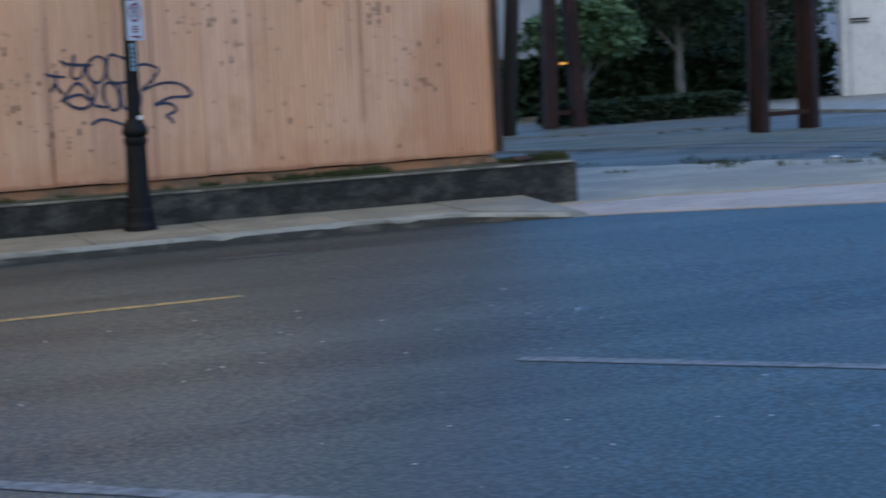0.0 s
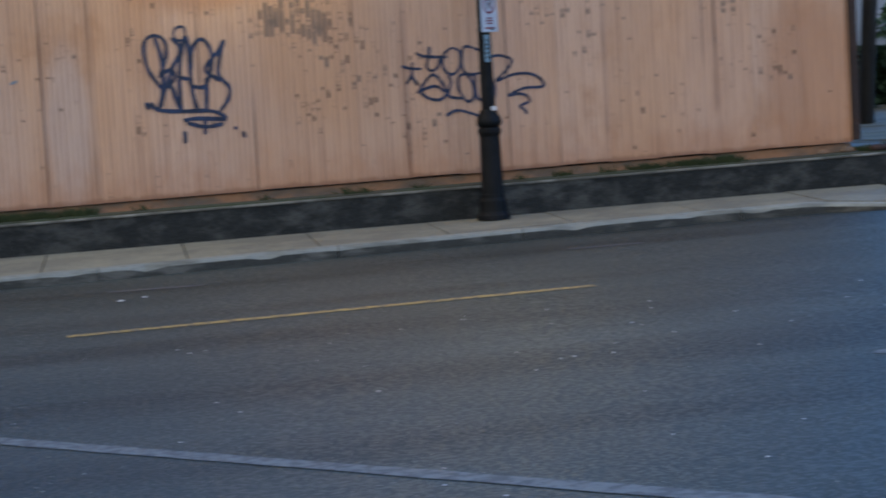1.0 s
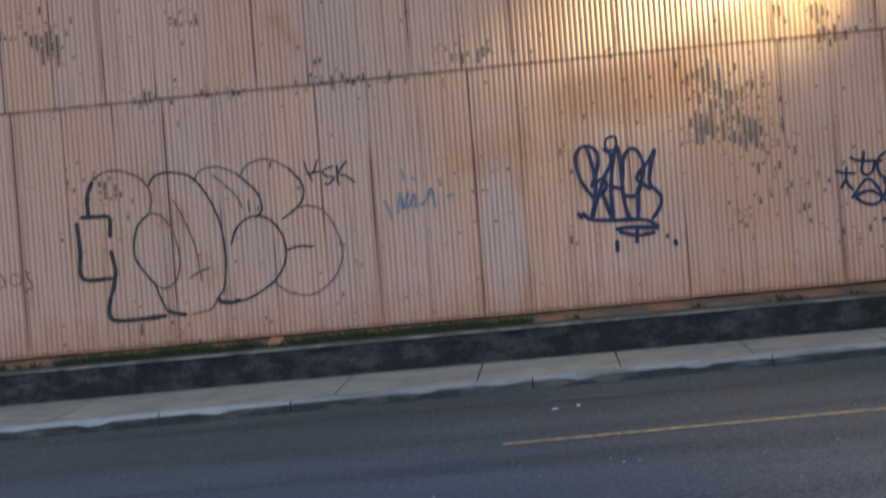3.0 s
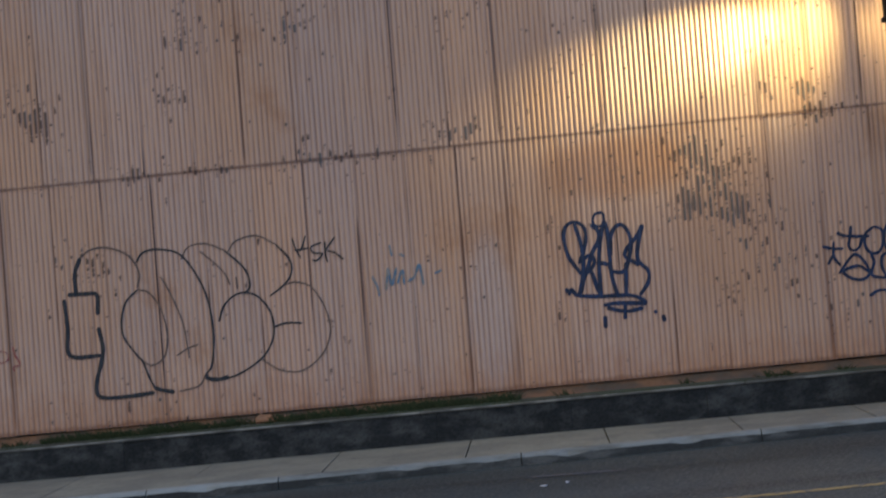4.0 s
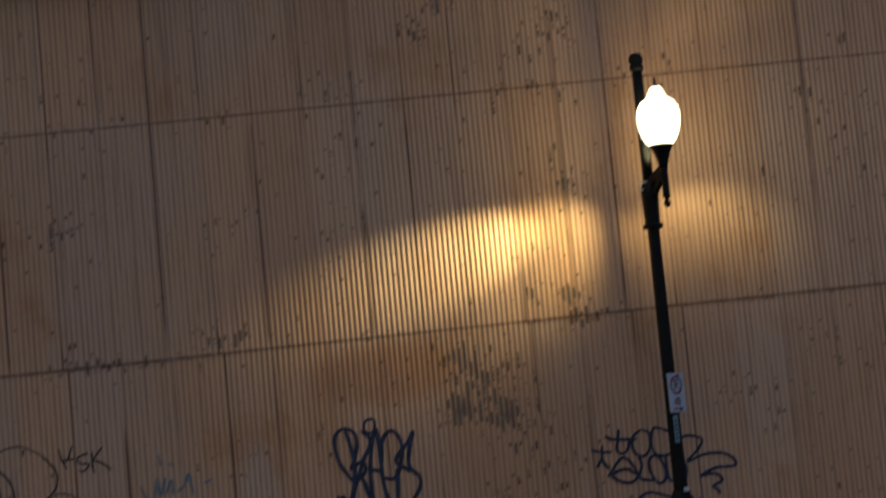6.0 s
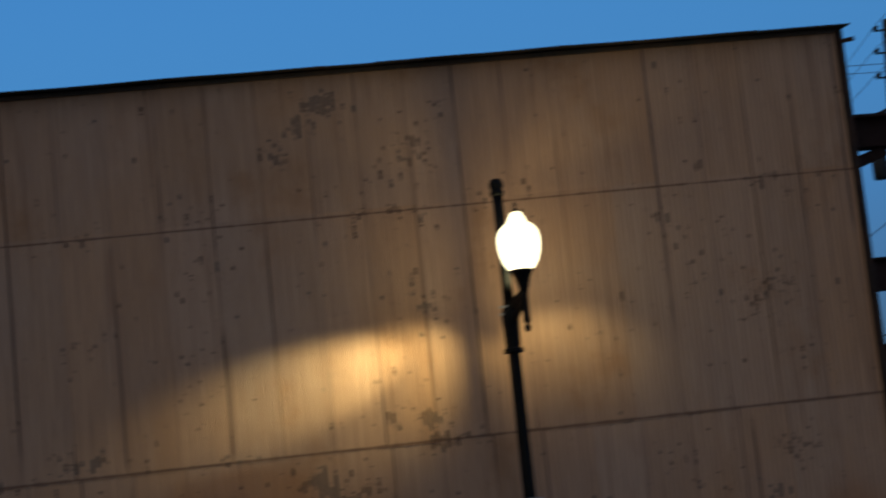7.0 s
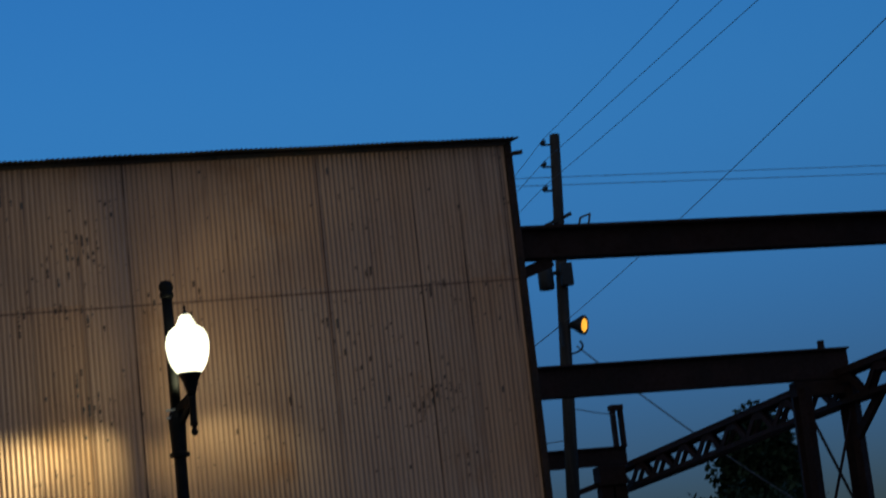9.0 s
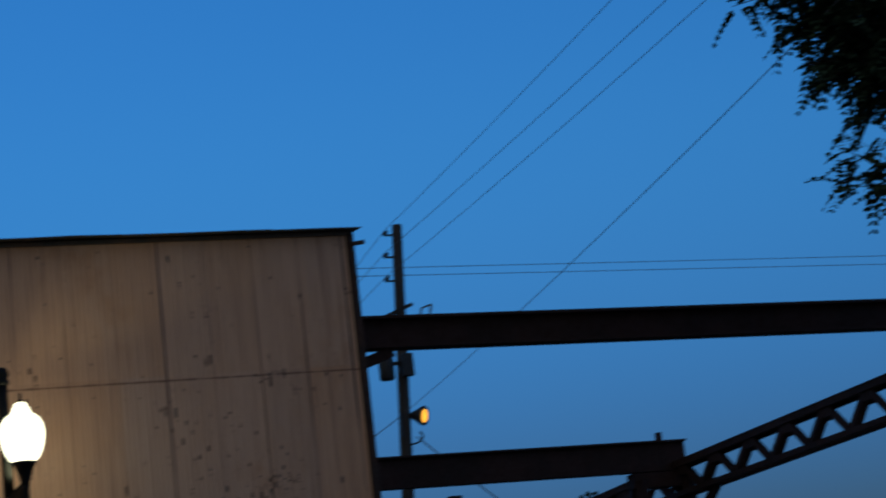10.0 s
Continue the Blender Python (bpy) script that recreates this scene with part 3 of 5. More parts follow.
kerb = thing("kerb", "chipped pale concrete kerb stones along the road", "kerb", kind="structure")
x = -13.0
while x < 9.2:
    w = min(rnd.choice((1.4, 2.1, 2.6, 1.8)), 9.3 - x)
    bm = bmesh.new()
    n = max(2, int(w / 0.12))
    rows = []
    for i in range(n + 1):
        px = x + 0.006 + (w - 0.012) * i / n
        y0 = kerb_y(px)
        chip = max(0.0, noise.noise((px * 2.3, 0, 0)) - 0.12) * 0.09
        top = 0.132 + grade(px) - 0.095 * max(0.0, min(1.0, (px - 7.8) / 1.5))
        foot = grade(px) - 0.12
        prof = ((y0 + 0.012, foot), (y0 + 0.004, top - 0.045 - chip), (y0 + 0.022 + chip, top - 0.018 - chip * 0.5), (y0 + 0.062 + chip, top - 0.003), (y0 + 0.158, top + 0.002), (y0 + 0.158, foot))
        rows.append([bm.verts.new((px, py, pz)) for py, pz in prof])
    for r, s in zip(rows, rows[1:]):
        for k in range(5):
            bm.faces.new((r[k], s[k], s[k + 1], r[k + 1]))
    bm.faces.new(rows[0])
    bm.faces.new(rows[-1][::-1])
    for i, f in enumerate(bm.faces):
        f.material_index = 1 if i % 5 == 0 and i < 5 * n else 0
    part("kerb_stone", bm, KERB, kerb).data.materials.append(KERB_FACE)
    x += w

plinth = thing("plinth", "low soot-blackened mottled concrete retaining wall with coping", "retaining wall", kind="structure")
part("core", box((-13.0, 24.56, -0.1), (10.0, 24.97, 0.50)), BLOCK, plinth)
block_mesh = {}
x = -13.0
while x < 9.95:
    w = min(rnd.choice((0.9, 1.25, 1.6, 2.1)), 10.05 - x)
    key = round(w, 2)
    if key not in block_mesh:
        bm = bmesh.new()
        add_box(bm, (0.0008, 0, -0.16), (w - 0.0008, 0.12, 0.41), 0.002)
        block_mesh[key] = mesh_of(bm, "block", BLOCK)
    ob = new("block", block_mesh[key])
    ob.location = (x, 24.5 + rnd.uniform(-0.003, 0.003), 0.122 + grade(x))
    ob.parent = plinth
    x += w
for x in np.arange(-13.0, 9.9, 1.92):
    part("coping_stone", box((x + 0.004, 24.47 + rnd.uniform(0, 0.012), 0.53), (min(x + 1.916, 10.06), 24.66, 0.555), 0.006), COPING, plinth)
tagged(part("ledge_soil", box((-13.0, 24.60, 0.50), (10.0, 25.04, 0.572)), MOSS), "strip of damp soil and moss on the ledge", "soil", kind="structure")
tagged(part("sill", box((-13.0, 25.045, 0.3), (WALL_R, 25.2, 0.674)), SILL), "rust-stained concrete sill below the iron sheets", "sill", kind="structure")

# ---- the corrugated building ----
building = thing("warehouse", "tall windowless warehouse clad in peach-painted corrugated iron", "building")


def wave(x):
    return DEEP * math.cos(2 * math.pi * x / PITCH)


def iron_sheet(x0, x1, z0, z1, y, slip=0.0):
    """One sheet of corrugated iron, its ends on the street's climb."""
    bm = bmesh.new()
    n = int(round((x1 - x0) / PITCH * 6))
    rows = []
    for i in range(n + 1):
        px = x0 + (x1 - x0) * i / n
        py = y - wave(px)
        rows.append([bm.verts.new((px, py, z0 + slip + SLOPE * px)), bm.verts.new((px, py - 0.004, z1 + SLOPE * px))])
    for r, s in zip(rows, rows[1:]):
        bm.faces.new((r[0], s[0], s[1], r[1]))
    return bm


ROW_Z = (0.70, 3.735, 6.63, 8.425)
n_cols = int(round((WALL_R - WALL_L) / SHEET))
for row in range(3):
    for c in range(n_cols):
        first = 9.11 if row == 0 else 9.05
        x0 = first - SHEET * (c + 1)
        x1 = first - SHEET * c + 0.02 if c else WALL_R
        z0, z1 = ROW_Z[row], ROW_Z[row + 1]
        if x0 < -3.9:
            z0, z1 = ((0.70, 3.735), (3.735, 6.235), (6.235, 8.425))[row]
        slip = rnd.uniform(-0.014, 0.0)
        y = WALL_Y - 0.010 * (2 - row) * 0.3 - (0.003 if c % 2 else 0.0)
        y += rnd.uniform(-0.002, 0.002)
        part("iron_sheet", iron_sheet(x0, x1, z0 - (0.06 if row else 0.0), z1, y - (0.012 if row else 0.0), slip), IRON, building, smooth=True)
part("wall_core", box((WALL_L, 25.05, 0.80), (WALL_R - 0.05, 25.2, 8.38)), INNER, building)
part("side_wall", box((WALL_R - 0.12, 25.2, -0.2), (WALL_R, 62.0, 8.4)), ROOF, building)
part("rear_wall", box((WALL_L, 62.0, -0.2), (WALL_R, 62.2, 8.4)), ROOF, building)
part("far_side_wall", box((WALL_L - 0.15, 25.03, -0.2), (WALL_L - 0.002, 62.0, 8.4)), ROOF, building)
part("corner_trim", box((WALL_R + 0.004, 24.93, 0.72), (WALL_R + 0.10, 25.12, 8.40), 0.008), RUSTY, building, "dark rusted corner flashing")


def roof_iron():
    """Corrugated roof with a ragged eave that overhangs the wall."""
    bm = bmesh.new()
    x0, x1 = WALL_L - 0.2, WALL_R + 0.16
    n = int((x1 - x0) / PITCH * 4)
    rows = []
    for i in range(n + 1):
        px = x0 + (x1 - x0) * i / n
        rag = 0.05 * noise.noise((math.floor(px / 0.62) * 3.1, 2, 0))
        sag = 0.012 * noise.noise((px * 0.8, 5, 0))
        z = 8.425 + SLOPE * px + wave(px) + sag
        rows.append([bm.verts.new((px, 24.72 + rag, z)), bm.verts.new((px, 44.0, z + 1.6)), bm.verts.new((px, 62.5, z + 0.1))])
    for r, s in zip(rows, rows[1:]):
        for k in range(2):
            bm.faces.new((r[k], s[k], s[k + 1], r[k + 1]))
    return bm


part("roof", roof_iron(), ROOF, building, "dark corrugated roof with a ragged eave", smooth=True)
# thin dark strip drawn in place of the shadow gap below the eave
part("eave_board", box((WALL_L, 24.93, 8.37), (WALL_R + 0.02, 24.975, 8.42)), ROOF, building)
part("eave_hook", bar((WALL_R + 0.05, 24.9, 8.62 - 0.22), (WALL_R + 0.22, 24.88, 8.62 - 0.2), 0.05, 0.05), RUSTY, building)

# ---- street lamp ----
LX, LY = 4.34, 24.1
lamp_z = 0.165 + grade(LX)
lamp = thing("street_lamp", "black cast-iron street lamp with a lit white acorn globe", "street lamp", (LX, LY, lamp_z))
c = (LX, LY, lamp_z)
part("base", lathe([(0.20, 0.0), (0.20, 0.05), (0.185, 0.07), (0.17, 0.10), (0.165, 0.22), (0.15, 0.26), (0.148, 0.30)], c, 16), POST, lamp)
part("pedestal", lathe([(0.140, 0.30), (0.128, 0.6), (0.122, 0.98), (0.13, 1.0), (0.142, 1.03), (0.142, 1.06), (0.125, 1.09)], c, 32, 0.05), POST, lamp)
part("collar", lathe([(0.12, 1.09), (0.15, 1.12), (0.155, 1.16), (0.14, 1.21), (0.11, 1.25), (0.105, 1.29), (0.09, 1.30)], c, 20), POST, lamp, smooth=True)
part("shaft", lathe([(0.086, 1.30), (0.078, 2.2), (0.072, 4.39)], c, 32, 0.04), POST, lamp)
part("neck_ring", lathe([(0.075, 4.39), (0.12, 4.40), (0.12, 4.44), (0.092, 4.46), (0.105, 4.86), (0.08, 4.93), (0.075, 4.95)], c, 16), POST, lamp)
part("upper_post", lathe([(0.064, 4.95), (0.064, 6.32)], c, 14), POST, lamp, smooth=True)
part("post_cap", lathe([(0.066, 6.30), (0.085, 6.32), (0.085, 6.36), (0.07, 6.38), (0.088, 6.42), (0.088, 6.46), (0.06, 6.51), (0.0, 6.525)], c, 14), POST, lamp, smooth=True)
GX, GY, GZ = 4.475, 23.76, lamp_z + 5.452   # centre of the globe
part("bracket_arm", add_bar(bar((LX, LY, lamp_z + 4.93), (GX, GY, lamp_z + 5.06), 0.07, 0.09), (LX, LY, lamp_z + 4.72), (GX, GY, lamp_z + 5.0), 0.05, 0.06), POST, lamp)
part("clamp", add_bar(add_bar(bmesh.new(), (LX - 0.13, LY - 0.05, lamp_z + 4.86), (LX + 0.09, LY - 0.05, lamp_z + 4.86), 0.022, 0.026), (LX - 0.13, LY - 0.05, lamp_z + 4.95), (LX + 0.09, LY - 0.05, lamp_z + 4.95), 0.022, 0.026), BOLT, lamp, "pale metal clamp bolts")
g = (GX, GY, lamp_z)
part("drop_finial", lathe([(0.0, 4.59), (0.025, 4.60), (0.045, 4.64), (0.025, 4.68), (0.028, 4.70), (0.048, 4.72), (0.042, 4.77), (0.042, 5.02), (0.05, 5.06)], g, 12), POST, lamp, smooth=True)
part("fitter", lathe([(0.05, 5.06), (0.055, 5.10), (0.07, 5.16), (0.095, 5.24), (0.125, 5.30), (0.145, 5.33)], g, 18), POST, lamp, smooth=True)
globe = part("globe", lathe([(0.135, 5.33), (0.172, 5.37), (0.212, 5.44), (0.24, 5.53), (0.254, 5.62), (0.256, 5.70), (0.24, 5.78), (0.205, 5.84), (0.15, 5.885), (0.112, 5.90), (0.118, 5.925), (0.098, 5.935), (0.1, 5.965), (0.078, 5.975), (0.078, 6.005), (0.05, 6.03), (0.0, 6.04)], g, 28), GLOBE, lamp, "glowing warm white acorn globe", smooth=True)
part("finial", lathe([(0.03, 6.03), (0.03, 6.06), (0.012, 6.08), (0.016, 6.12), (0.0, 6.16)], g, 10), POST, lamp)
LAMP_COLOUR = (1.0, 0.92, 0.47)
bulb = bpy.data.lights.new("lamp_light", "POINT")
bulb.energy, bulb.color, bulb.shadow_soft_size = 28.0, LAMP_COLOUR, 0.1
bulb_ob = new("lamp_light", bulb)
bulb_ob.location = (GX, GY, GZ)


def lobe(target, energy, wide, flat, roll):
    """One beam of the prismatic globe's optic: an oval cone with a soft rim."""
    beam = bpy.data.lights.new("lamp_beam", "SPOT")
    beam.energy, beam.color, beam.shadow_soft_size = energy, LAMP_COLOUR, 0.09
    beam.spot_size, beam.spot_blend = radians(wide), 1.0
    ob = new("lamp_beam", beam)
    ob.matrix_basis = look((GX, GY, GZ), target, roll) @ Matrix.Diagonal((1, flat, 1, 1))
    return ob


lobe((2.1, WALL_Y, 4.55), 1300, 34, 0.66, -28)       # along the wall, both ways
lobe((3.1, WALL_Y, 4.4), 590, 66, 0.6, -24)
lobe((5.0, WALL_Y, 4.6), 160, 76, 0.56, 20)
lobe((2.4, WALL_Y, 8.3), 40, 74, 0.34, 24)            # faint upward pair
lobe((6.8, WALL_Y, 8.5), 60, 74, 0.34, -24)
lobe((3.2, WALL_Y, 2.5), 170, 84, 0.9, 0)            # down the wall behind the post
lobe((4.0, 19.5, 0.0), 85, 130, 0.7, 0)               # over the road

# ---- parking sign on the lamp post ----
SIGN_TURN = pose(LX + 0.05, LY - 0.11, 2.68, 0, 0, 42)
sign = thing("parking_sign", "white no parking sign with a red ring on the post", "sign", SIGN_TURN.translation)


def on_sign(bm):
    bmesh.ops.transform(bm, matrix=SIGN_TURN, verts=bm.verts)
    return bm


def disc_ring(r0, r1, y, n=28):
    bm = bmesh.new()
    a = [bm.verts.new((r0 * math.cos(2 * math.pi * i / n), y, r0 * math.sin(2 * math.pi * i / n))) for i in range(n)]
    b = [bm.verts.new((r1 * math.cos(2 * math.pi * i / n), y, r1 * math.sin(2 * math.pi * i / n))) for i in range(n)]
    for i in range(n):
        bm.faces.new((a[i], a[(i + 1) % n], b[(i + 1) % n], b[i]))
    return bm


part("panel", on_sign(box((-0.155, -0.002, -0.23), (0.155, 0.002, 0.23), 0.001, 0)), SIGN_WHITE, sign)
ring = disc_ring(0.085, 0.11, -0.005)
bmesh.ops.translate(ring, verts=ring.verts, vec=(0, 0, 0.09))
add_bar(ring, (-0.066, -0.0055, 0.156), (0.066, -0.0055, 0.024), 0.022, 0.001)
part("prohibition_ring", on_sign(ring), SIGN_RED, sign, "red ring with a slash")
for z, w in ((-0.07, 0.10), (-0.10, 0.13), (-0.13, 0.11)):
    part("text_bar", on_sign(box((-w / 2, -0.006, z - 0.008), (w / 2, -0.004, z + 0.008), 0, 0)), SIGN_RED, sign)
part("arrow_bar", on_sign(box((-0.09, -0.006, -0.195), (0.09, -0.004, -0.175), 0, 0)), SIGN_RED, sign)
letter = bpy.data.curves.new("letter", "FONT")
letter.body, letter.size, letter.align_x, letter.align_y = "P", 0.17, "CENTER", "CENTER"
letter.materials.append(SIGN_BLACK)
letter_ob = new("letter", letter)
letter_ob.parent = sign
letter_ob.matrix_parent_inverse = sign.matrix_basis.inverted()
letter_ob.matrix_basis = SIGN_TURN @ pose(0, -0.0045, 0.09, 90, 0, 0)
for z in (-0.2, 0.2):
    part("bracket", bar((LX - 0.1, LY - 0.085, 2.68 + z), (LX + 0.1, LY - 0.085, 2.68 + z), 0.025, 0.02), GREY, sign, "pale metal strap")
sticker = thing("sticker", "narrow pale blue sticker on the lamp post", "sticker", (LX, LY - 0.085, 2.25))
part("film", box((LX - 0.02, LY - 0.093, 2.10), (LX + 0.035, LY - 0.083, 2.42), 0, 0), STICKER, sticker)
for i in range(5):
    part("text_bar", box((LX - 0.005, LY - 0.096, 2.14 + 0.05 * i), (LX + 0.02, LY - 0.0935, 2.17 + 0.05 * i), 0, 0), SIGN_BLACK, sticker)
label_ = part("small_label", box((LX + 0.02, LY - 0.10, 1.53), (LX + 0.08, LY - 0.088, 1.58), 0, 0), SIGN_WHITE)
tagged(label_, "small torn white label on the lamp post", "sticker")

# ---- graffiti: sprayed strokes that follow the corrugation ----
def smooth_line(pts, step=0.02):
    """A smooth line through the given points."""
    pts = [Vector(p) for p in pts]
    if len(pts) == 2:
        n = max(2, int((pts[1] - pts[0]).length / step))
        return [pts[0].lerp(pts[1], i / n) for i in range(n + 1)]
    out = []
    ext = [2 * pts[0] - pts[1]] + pts + [2 * pts[-1] - pts[-2]]
    for a, b, c, e in zip(ext, ext[1:], ext[2:], ext[3:]):
        n = max(2, int((c - b).length / step))
        for i in range(n):
            t = i / n
            out.append(0.5 * (2 * b + (c - a) * t + (2 * a - 5 * b + 4 * c - e) * t * t + (3 * b - a - 3 * c + e) * t ** 3))
    return out + [pts[-1]]


def spray(bm, pts, width):
    """One stroke, laid on the ridges and into the hollows of the iron."""
    line = smooth_line(pts)
    rows = []
    for i, p in enumerate(line):
        q, o = line[min(i + 1, len(line) - 1)], line[max(i - 1, 0)]
        side = Vector((-(q - o).y, (q - o).x))
        if side.length < 1e-6:
            side = Vector((0, 1))
        w = width * (1 + 0.25 * noise.noise((p.x * 9, p.y * 9, 0)))
        if i in (0, len(line) - 1):
            w *= 0.5
        side = side.normalized() * w / 2
        row = []
        for k in (-1, -0.5, 0, 0.5, 1):
            s = p + side * k
            row.append(bm.verts.new((s.x, WALL_Y - 0.0185 - wave(s.x), s.y)))
        rows.append(row)
    for r, s in zip(rows, rows[1:]):
        for k in range(4):
            bm.faces.new((r[k], r[k + 1], s[k + 1], s[k]))


def tag(name, label, origin, mat, strokes, width, parent=None):
    """Strokes in hundredths about the tag's origin, drawn on the wall at true size."""
    if parent is not None:
        for pts in strokes:
            bm = bmesh.new()
            spray(bm, [(origin[0] + 0.00685 * u - 0.00053 * v, origin[1] - 0.00053 * u - 0.00685 * v) for u, v in pts], width)
            part(name, bm, mat, parent)
        return parent
    bm = bmesh.new()
    for pts in strokes:
        spray(bm, [(origin[0] + 0.00685 * u - 0.00053 * v, origin[1] - 0.00053 * u - 0.00685 * v) for u, v in pts], width)
    return tagged(part(name, bm, mat), label, "graffiti")


big = thing("bubble_graffiti", "large outlined bubble-letter graffiti in thin black paint", "graffiti", (-4.13, WALL_Y, 1.9))
O1 = (-4.134, 1.899)
tag("bold_outline", "", O1, BLACK_INK, [
    [(-208, -98), (-217, -70), (-215, -32)], [(-230, -32), (-200, -34), (-178, -32), (-176, 3)], [(-237, -24), (-230, 25), (-225, 75), (-170, 75)],
    [(-175, 25), (-167, 58), (-168, 82), (-178, 130), (-168, 149), (-120, 147), (-74, 140)], [(-74, 132), (-60, 136), (-38, 139)], [(18, 106), (20, 114), (38, 117), (58, 112)]], 0.05, big)
tag("stump_letter", "", O1, FADED_INK, [[(-208, -98), (-190, -112), (-160, -116), (-122, -102), (-103, -72), (-106, -44)]], 0.022, big)
tag("round_letter", "", O1, BLACK_INK, [
    [(-108, -90), (-95, -108), (-65, -113), (-25, -100), (14, -40), (30, 30), (28, 90), (18, 106)],
    [(-105, -42), (-128, -15), (-132, 35), (-105, 75), (-96, 84), (-84, 112), (-72, 135)]], 0.024, big)
tag("inner_ring", "", O1, FADED_INK, [
    [(-105, -42), (-85, -36), (-64, -8), (-52, 35), (-56, 75), (-78, 92), (-96, 84)], [(18, 106), (5, 128), (-30, 138)],
    [(-65, -65), (-52, -45), (-25, 15), (-12, 80)], [(-35, 75), (-15, 62), (4, 55)]], 0.02, big)
tag("third_letter", "", O1, FADED_INK, [
    [(-28, -95), (-15, -117), (15, -123), (48, -112)], [(5, -110), (30, -90), (50, -70), (60, -50)], [(70, -65), (73, -42)],
    [(55, -108), (70, -128), (105, -137), (140, -122)]], 0.02, big)
tag("fourth_letter", "", O1, BLACK_INK, [
    [(48, -112), (84, -80), (95, -50), (85, -34)], [(40, 15), (50, -15), (75, -35), (105, -32), (130, -5), (138, 30), (130, 60), (110, 85), (70, 110), (35, 117)],
    [(140, -122), (165, -95), (168, -70), (155, -50), (130, -30)], [(138, 24), (160, 17), (188, 17)]], 0.024, big)
tag("last_ring", "", O1, FADED_INK, [[(155, -50), (178, -55), (205, -45), (228, -10), (238, 30), (225, 70), (190, 100), (150, 100), (115, 80)]], 0.02, big)

tag("small_graffiti", "small scrawled black graffiti initials", (-2.558, 2.57), BLACK_INK, [
    [(-52, -18), (-46, 0), (-36, 18)], [(-28, -22), (-34, -2), (-38, 6)], [(-48, 4), (-22, 0)], [(0, -10), (-18, -2), (-14, 8), (2, 10), (-8, 22), (-16, 20)],
    [(6, -12), (8, 14), (12, 25)], [(24, -20), (10, 2), (24, 8), (40, 20)]], 0.02)
tag("teal_graffiti", "faint teal scribble almost worn away", (-1.589, 2.186), TEAL_INK, [
    [(-55, 5), (-45, 25), (-42, 40)], [(-30, 30), (-27, -8), (-20, 20), (-12, -10)], [(-10, 18), (-2, -5), (2, 20)], [(8, 15), (20, 5), (28, -15), (36, 20)],
    [(55, 0), (68, -6)], [(-25, -50), (-20, -30)], [(-8, -35), (2, -30)]], 0.03)
tag("red_graffiti", "small faded red scribble on the iron", (-6.537, 1.526), RED_INK, [
    [(-40, 10), (-28, -12), (-20, 8), (-32, 12)], [(-12, 0), (-8, -12), (6, -10), (8, 2), (-4, 8), (-12, 2)], [(16, -22), (20, -8), (30, 10), (18, 14), (20, 22)]], 0.02)

# the navy tag with a small circle over it
O2 = (0.79, 2.137)
navy = thing("navy_graffiti", "navy spray-paint tag with a small circle above", "graffiti", (O2[0], WALL_Y, O2[1]))
tag("circle", "", O2, INK, [[(5, -87), (-8, -85), (-13, -73), (-8, -64), (3, -64), (7, -75), (5, -87)]], 0.03, navy)
tag("first_letter", "", O2, INK, [
    [(-32, 22), (-55, -10), (-64, -45), (-58, -65), (-42, -70), (-28, -60), (-25, -40), (-30, -15), (-36, 0)],
    [(-46, -68), (-36, -40), (-30, -10), (-30, 25), (-36, 58)], [(-38, 2), (-18, -12), (-10, 0), (-18, 15), (-22, 15), (-16, -10)]], 0.047, navy)
tag("second_letter", "", O2, INK, [
    [(-16, -66), (-4, -55), (-2, -40), (-12, -20), (-18, -5)], [(-34, 55), (-25, 20), (-15, 18), (-5, 45), (5, 62)],
    [(2, 60), (-2, 0), (2, -50), (8, -70), (14, -40), (20, 20), (32, 62)], [(-6, 0), (14, 4)]], 0.05, navy)
tag("third_letter", "", O2, INK, [
    [(18, -10), (20, -50), (34, -66), (48, -55), (54, -30), (46, 10), (34, 18), (18, 12), (18, -10)], [(74, -66), (66, -48), (46, -22), (44, -10), (60, 0), (68, 6)],
    [(74, -66), (68, -40), (66, -5), (84, 15), (84, 35), (70, 58)], [(45, 0), (46, 60)]], 0.047, navy)
tag("underline", "", O2, INK, [[(-52, 46), (-38, 58), (0, 60), (50, 58), (72, 64), (82, 72)], [(6, 76), (30, 72), (82, 72)], [(12, 80), (45, 86), (76, 80)], [(44, 74), (44, 100)], [(9, 94), (10, 116)], [(-60, 46), (-52, 58)], [(96, 84), (98, 90)], [(110, 92), (113, 104)]], 0.05, navy)

# the double-line tag behind the lamp post
O3 = (4.346, 1.898)
double = thing("double_graffiti", "two-line navy spray-paint tag behind the lamp post", "graffiti", (O3[0], WALL_Y, O3[1]))
tag("upper_word", "", O3, INK, [
    [(-107, -46), (-90, -40), (-50, -40)], [(-82, -58), (-84, -38), (-86, -22), (-78, -15), (-68, -20), (-62, -38)],
    [(-42, -57), (-56, -45), (-58, -25), (-48, -11), (-34, -12), (-26, -30), (-28, -50), (-42, -57)],
    [(-5, -58), (-20, -58), (-25, -35), (-18, -14), (-2, -10), (10, -14)], [(-5, -58), (10, -50), (14, -30), (10, -14)]], 0.036, double)
tag("lower_word", "", O3, INK, [
    [(-103, 26), (-75, -8), (-50, 20), (-60, 35), (-80, 34), (-95, 22), (-70, 12), (-52, 22)], [(-48, -8), (-42, 5), (-46, 28), (-20, 33)],
    [(-18, 34), (-28, 15), (-28, -5), (-15, -10), (-2, 8), (0, 30), (-10, 38), (-18, 34)], [(0, -8), (6, 30), (20, 36)], [(24, 40), (34, 36), (36, 10), (22, -12)]], 0.036, double)
